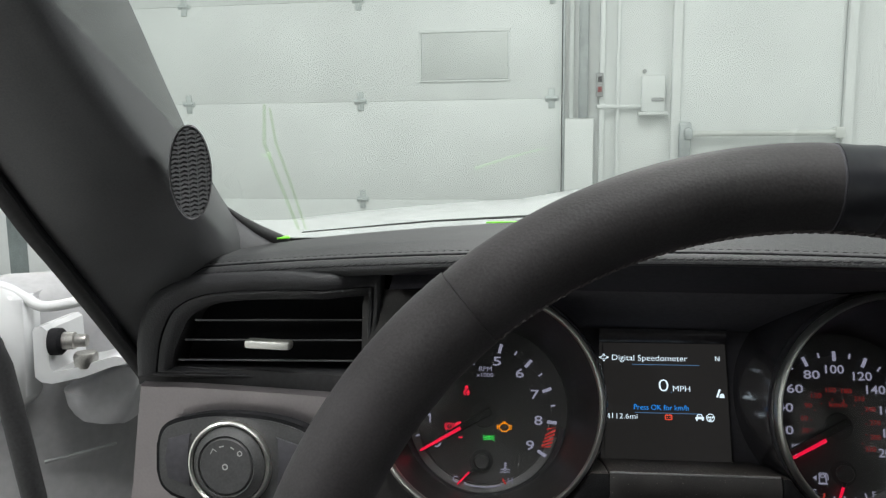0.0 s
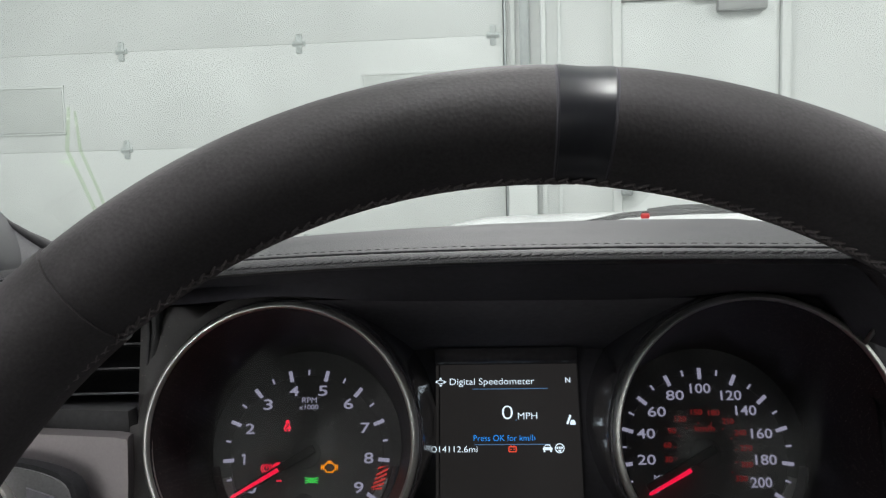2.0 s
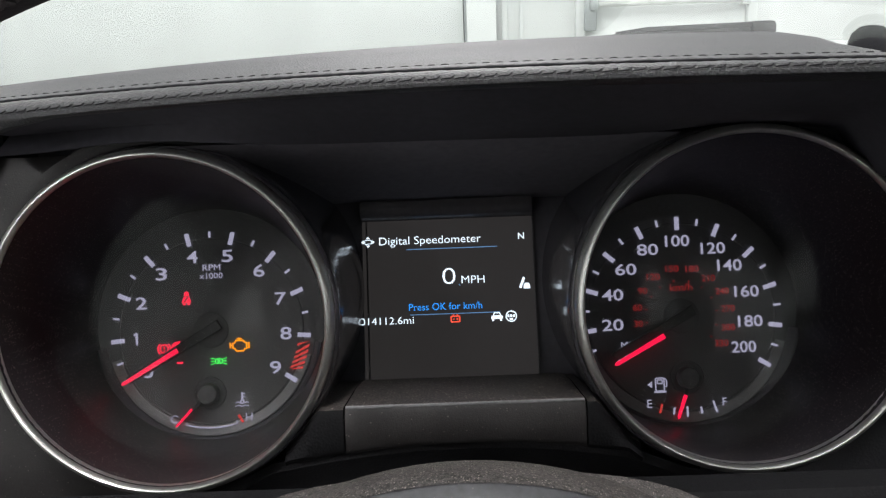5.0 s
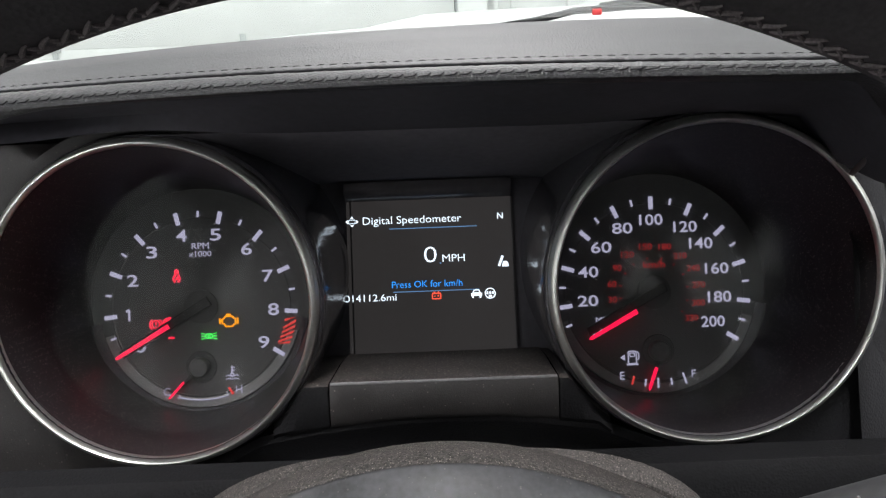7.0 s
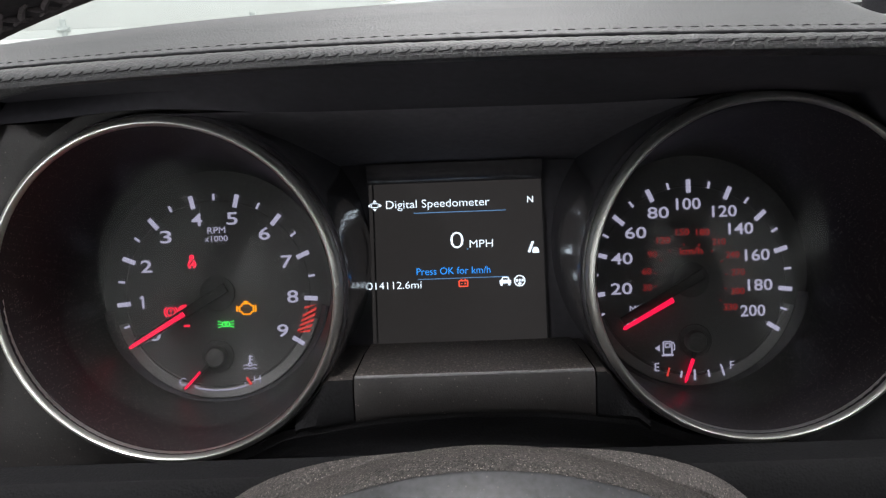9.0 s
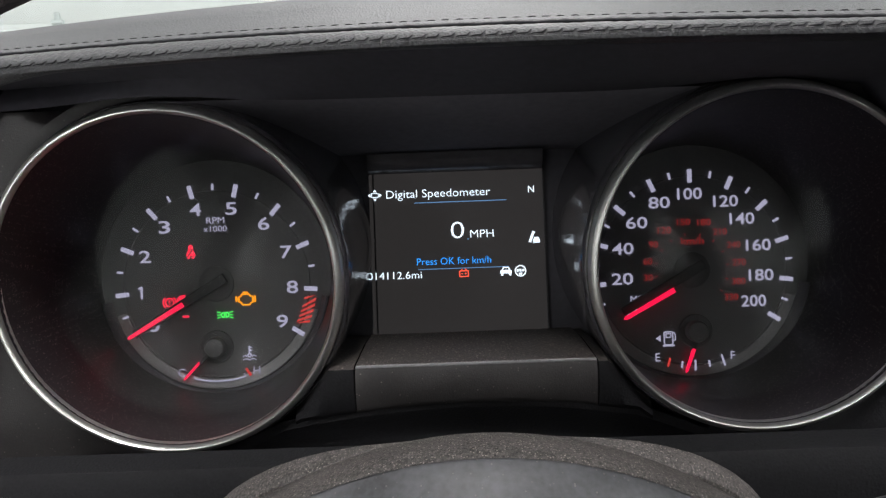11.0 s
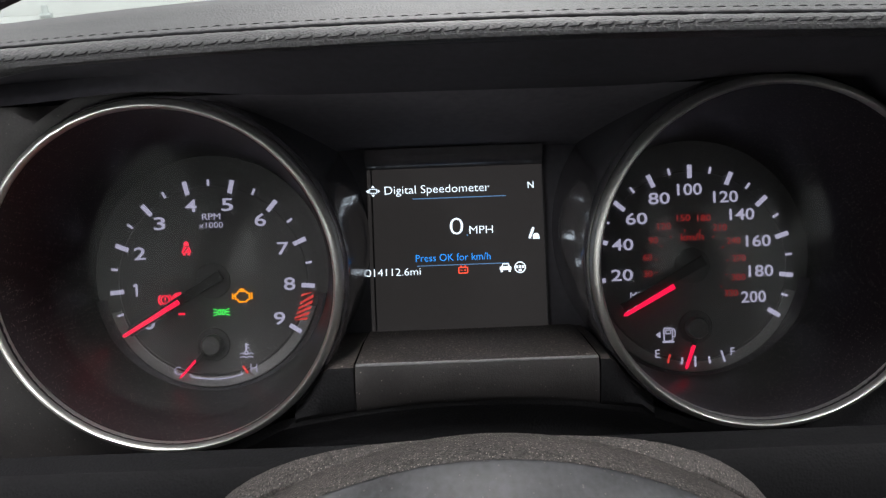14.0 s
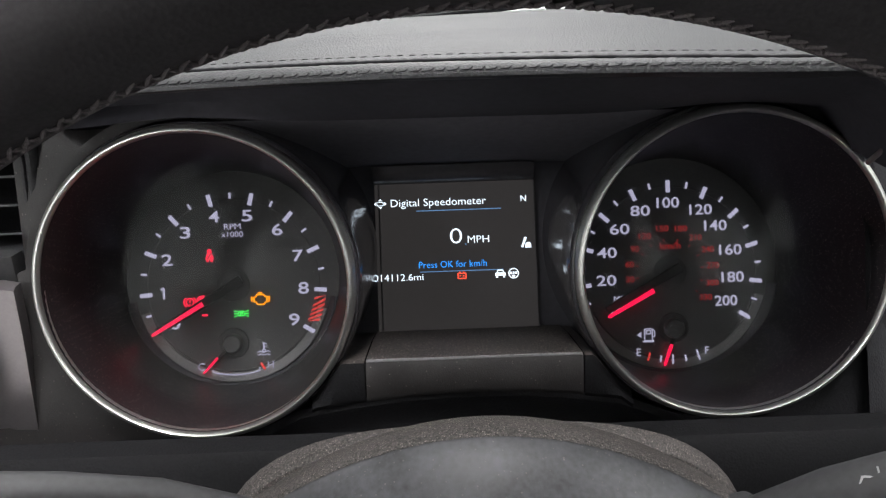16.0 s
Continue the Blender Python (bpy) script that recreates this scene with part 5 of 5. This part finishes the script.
def door_frame():
    d = thing("door_hinge_pillar", "bare white primed car door hinge pillar", "car body", kind="")
    # flange around the opening: a curved sheet seen past the pillar trim
    rows = []
    for x, y, k in ((-0.60, 0.14, 0.0), (-0.56, 0.16, 0.01), (-0.525, 0.19, 0.004), (-0.49, 0.225, -0.006), (-0.455, 0.26, 0.0), (-0.43, 0.30, 0.0)):
        top = 0.888 - 0.28 * max(0, -x - 0.45) * 0.4 + k
        rows.append([(x, y + 0.05, top + 0.012), (x, y + 0.01, top + 0.004), (x, y, top - 0.006), (x - 0.002, y - 0.004, top - 0.03), (x, y, 0.79), (x, y, 0.70), (x + 0.01, y - 0.02, 0.60), (x, y, 0.4)])
    # panel's shade is put into its colour, a darker copy of the primer
    part("panel", loft(rows), PRIMER_SHADED, d)
    edge_line = flowing([(-0.60, 0.13, 0.905), (-0.56, 0.14, 0.9045), (-0.524, 0.15, 0.8985), (-0.505, 0.152, 0.889), (-0.489, 0.152, 0.8815), (-0.465, 0.158, 0.884), (-0.443, 0.165, 0.8885), (-0.425, 0.175, 0.880)])
    part("flange", tube(edge_line, [0.0045] * len(edge_line), 10), CAR_WHITE, d, "white pressed flange lip")
    rows = []
    for x, y in ((-0.62, 0.135), (-0.56, 0.138), (-0.525, 0.140), (-0.511, 0.142), (-0.504, 0.147), (-0.502, 0.155), (-0.504, 0.170)):
        low = 0.785 + 0.012 * max(0.0, (x + 0.525) / 0.023)
        rows.append([(x, y + 0.006, 0.902 - 0.4 * max(0.0, x + 0.53)), (x, y, 0.888), (x - 0.001, y - 0.001, 0.84), (x - 0.004, y, 0.805), (x - 0.012, y + 0.004, low), (x - 0.03, y + 0.02, low - 0.012)])
    part("door_edge", loft(rows), CAR_WHITE, d, "rounded white painted edge")
    part("latch_plug", lathe([(0.0001, 0.006), (0.009, 0.0055), (0.0115, 0.003), (0.012, -0.002)], 24), RUBBER, d, "black rubber plug", pose(-0.529, 0.137, 0.8505, 90))
    # bent hinge bracket: an upright plate and a shelf
    out = [(-0.4995, 0.8605), (-0.4975, 0.8640), (-0.4925, 0.8645), (-0.4890, 0.8610), (-0.4885, 0.8300), (-0.4860, 0.8255), (-0.4700, 0.8275), (-0.4500, 0.8335), (-0.4380, 0.8362), (-0.4300, 0.8340), (-0.4298, 0.8285), (-0.4400, 0.8275), (-0.4636, 0.8195), (-0.4880, 0.8150), (-0.4960, 0.8170), (-0.5005, 0.8215)]
    rows = []
    for y, k in ((0.152, 0.6), (0.150, 0.0), (0.205, 0.0)):
        rows.append([(x, y + 0.25 * (x + 0.50), z - 0.0008 * k) for x, z in out])
    part("hinge_bracket", loft(rows[1:], closed=True, caps=True), CAR_WHITE, d, "white painted hinge bracket")
    part("bush", lathe([(0.0001, 0.010), (0.0095, 0.010), (0.0115, 0.008), (0.0115, 0.0)], 20), SLAT_BLACK, d, "dark rubber bush", pose(-0.4895, 0.160, 0.8495, 0, 90, 10))
    bolt = part("hinge_bolt", lathe([(0.0001, 0.028), (0.0050, 0.028), (0.0056, 0.026), (0.0056, 0.019), (0.0075, 0.018), (0.0078, 0.010), (0.0075, 0.0)], 12), STEEL, d, "zinc hinge bolt", pose(-0.4885, 0.160, 0.8500, 0, 90, 10))
    part("hinge_pin", lathe([(0.0001, 0.009), (0.0085, 0.0085), (0.0100, 0.006), (0.0098, 0.0), (0.0085, -0.004)], 20), STEEL, d, "worn steel pin head", pose(-0.4645, 0.167, 0.8305))
    # rounded lower lump of the body side
    rows = []
    lump = [(-0.5010, 0.8000), (-0.4983, 0.7841), (-0.4920, 0.7740), (-0.4840, 0.7670), (-0.4680, 0.7640), (-0.4500, 0.7648), (-0.4380, 0.7850), (-0.4267, 0.8088), (-0.4290, 0.8185), (-0.4400, 0.8225), (-0.4600, 0.8160), (-0.4800, 0.8075)]
    mx, mz = -0.464, 0.795
    for k, y in ((1.0, 0.25), (1.0, 0.205), (0.97, 0.195), (0.88, 0.1885), (0.6, 0.184), (0.25, 0.1825)):
        rows.append([(mx + (x - mx) * k, y + 0.15 * (x + 0.46), mz + (z - mz) * k) for x, z in lump])
    part("lower_gusset", loft(rows, closed=True, caps=True), PRIMER, d, "rounded white pressed gusset")
    part("slot", tube([(-0.522, 0.185, 0.731), (-0.47, 0.215, 0.738)], 0.002, 6), GREY_PAINT, d, "pressed groove")
    part("door_seal", tube([(-0.50, 0.09, 0.88), (-0.494, 0.10, 0.845), (-0.485, 0.10, 0.796), (-0.476, 0.10, 0.74), (-0.47, 0.10, 0.66), (-0.465, 0.10, 0.5)], 0.009, 12), RUBBER, d, "black rubber door seal")


door_frame()


def body_shell():
    hood = thing("car_hood", "white painted car hood seen past the dashboard", "car hood")
    rows = []
    for i in range(17):
        x = -0.55 + i * 0.09
        cr = -0.05 * ((x - 0.19) / 0.75) ** 2 + (0.012 if abs(x - 0.19) < 0.28 else 0.0)
        rows.append([(x, 0.50, 0.915 + cr), (x, 0.53, 0.925 + cr), (x, 0.9, 0.915 + cr), (x, 1.3, 0.88 + cr), (x, 1.55, 0.82 + cr), (x, 1.68, 0.70 + cr)])
    part("panel", loft(rows), CAR_WHITE, hood)
    cowl = thing("cowl_panel", "white painted cowl below the windscreen", "cowl")
    rows = []
    for i in range(15):
        x = -0.5 + i * 0.1
        rows.append([(x, 0.34 - 0.25 * abs(x - 0.2) ** 2, 0.905), (x, 0.42 - 0.25 * abs(x - 0.2) ** 2, 0.912), (x, 0.50, 0.915)])
    part("panel", loft(rows), CAR_WHITE, cowl)
    wiper = thing("windscreen_wiper", "black windscreen wiper lying at the glass base", "wiper")
    part("blade", tube([(-0.30, 0.26, 0.930), (-0.19, 0.34, 0.9315), (-0.07, 0.385, 0.933), (0.05, 0.395, 0.937), (0.087, 0.40, 0.9405), (0.123, 0.40, 0.9475), (0.171, 0.40, 0.9495), (0.256, 0.40, 0.9500)], [0.0006, 0.0010, 0.0014, 0.0025, 0.003, 0.003, 0.003, 0.003], 8), SLAT_BLACK, wiper)
    part("arm", tube([(0.145, 0.402, 0.9512), (0.171, 0.402, 0.9528), (0.215, 0.402, 0.9532), (0.258, 0.402, 0.9535)], [0.002, 0.0034, 0.0036, 0.0036], 8), SLAT_BLACK, wiper)
    part("joint", box(0.021, 0.016, 0.012, (0.268, 0.403, 0.9515), 0.004), SLAT_BLACK, wiper)
    part("pivot_cap", lathe([(0.0001, 0.014), (0.009, 0.0125), (0.015, 0.007), (0.018, -0.004), (0.019, -0.02)], 24), SLAT_BLACK, wiper, "domed black pivot cap", pose(0.364, 0.41, 0.9365))
    part("marker", box(0.008, 0.004, 0.005, (0.141, 0.393, 0.9465), 0.001), mat("red_plastic", (0.6, 0.05, 0.05), 0.4), wiper, "small red marker")
    # windscreen
    rows = []
    for i in range(13):
        q = -1.17 + i * 2.17 / 12
        x = 0.21 + 0.52 * q
        bow = 0.22 * q * q
        rows.append([(x, 0.45 - bow, 0.925), (x * 0.97 + 0.006, 0.05 - bow * 0.85, 1.075 + 0.02 * (1 - q * q)), (x * 0.92 + 0.016, -0.34 - bow * 0.6, 1.225 + 0.02 * (1 - q * q))])
    glass = thing("windscreen", "clear raked car windscreen", "windscreen")
    g = part("pane", loft(rows), GLASS, glass)
    g.visible_shadow = False
    part("frit_band", loft([[(x, y - 0.004, z - 0.0015), (x, y + 0.012, z - 0.008)] for x, y, z in [r[0] for r in rows]]), RUBBER, glass, "black band along the glass foot")
    # masking tape
    tape = thing("masking_tape", "strips of lime green masking tape at the windscreen edge", "tape")
    part("strip", box(0.014, 0.010, 0.0012, (0, 0, 0), 0.0003), LIME, tape, m=pose(-0.2790, 0.112, 0.9395, 6, 0, 30))
    part("strip", box(0.010, 0.006, 0.0012, (0, 0, 0), 0.0003), LIME, tape, m=pose(-0.2735, 0.118, 0.9440, 6, 0, 30))
    gasket = thing("windscreen_gasket", "black rubber gasket in the windscreen corner", "gasket")
    corner = [(-0.3090, 0.091, 0.9715), (-0.3066, 0.092, 0.9690), (-0.2974, 0.100, 0.9587), (-0.2892, 0.108, 0.9507), (-0.2807, 0.116, 0.9440), (-0.2720, 0.124, 0.9398)]
    part("strip", tube(corner, [0.0006, 0.0014, 0.0030, 0.0044, 0.0052, 0.0036], 10), RUBBER, gasket)
    cover = thing("corner_cover", "dark grey plastic cover at the pillar foot", "trim")
    part("panel", loft([[Vector(q) + Vector(d) for q in corner] for d in ((-0.004, 0.006, 0.0), (0.0, -0.002, -0.001), (0.001, -0.008, -0.006), (0.001, -0.014, -0.016), (0.0, -0.016, -0.035))]), PILLAR, cover)
    part("strip", box(0.16, 0.0025, 0.0015, (0, 0, 0), 0.0004), LIME, tape, m=pose(-0.05, 0.26, 0.9405, 0, 0, 8))
    # see-through lime strips shaped as a reflection in the windscreen
    film = merge(loft([[(-0.2985, 0.160, 1.043), (-0.2975, 0.152, 1.013), (-0.290, 0.160, 0.985), (-0.2765, 0.165, 0.944)], [(-0.296, 0.160, 1.043), (-0.2945, 0.152, 1.013), (-0.287, 0.160, 0.985), (-0.2735, 0.165, 0.944)]]),
                 loft([[(-0.294, 0.160, 1.040), (-0.288, 0.152, 1.013), (-0.281, 0.160, 0.985), (-0.270, 0.165, 0.944)], [(-0.292, 0.160, 1.040), (-0.2855, 0.152, 1.013), (-0.2785, 0.160, 0.985), (-0.268, 0.165, 0.944)]]))
    part("film", film, LIME_REFLECTION, tape, "see-through lime strips for a reflection in the glass")
    # unseen rest of the cabin, behind and beside the camera, added to block light
    shell = thing("car_cabin", "unseen black headliner and side panels added to close the cabin", "car body")
    roof = loft([[(x, y, 1.235 + 0.03 * (1 - ((x - 0.21) / 0.6) ** 2) - 0.02 * ((y + 0.9) / 0.6) ** 2) for y in (-0.36, -0.5, -0.8, -1.2, -1.5)] for x in (-0.40, -0.2, 0.0, 0.21, 0.42, 0.62, 0.76, 0.92)])
    part("headliner", roof, FABRIC, shell)
    part("rear_panel", box(1.1, 0.05, 0.62, (0.21, -1.5, 0.56), 0.02), FABRIC, shell)
    part("passenger_door", box(0.05, 1.5, 0.70, (0.90, -0.6, 0.64), 0.02), LEATHER, shell)
    part("quarter_panel", box(0.05, 0.8, 0.55, (-0.42, -1.15, 0.62), 0.02), FABRIC, shell)
    part("floor_pan", box(1.4, 2.1, 0.05, (0.2, -0.5, 0.22), 0.01), FABRIC, shell)
    seat = thing("driver_seat", "unseen black leather driver's seat added for reflections", "car seat")
    part("cushion", box(0.5, 0.5, 0.16, (0.0, -0.72, 0.50), 0.05, 4), LEATHER, seat)
    part("backrest", box(0.48, 0.14, 0.62, (0.0, 0.0, 0.0), 0.05, 4), LEATHER, seat, m=pose(0.0, -1.05, 0.85, 18))


body_shell()
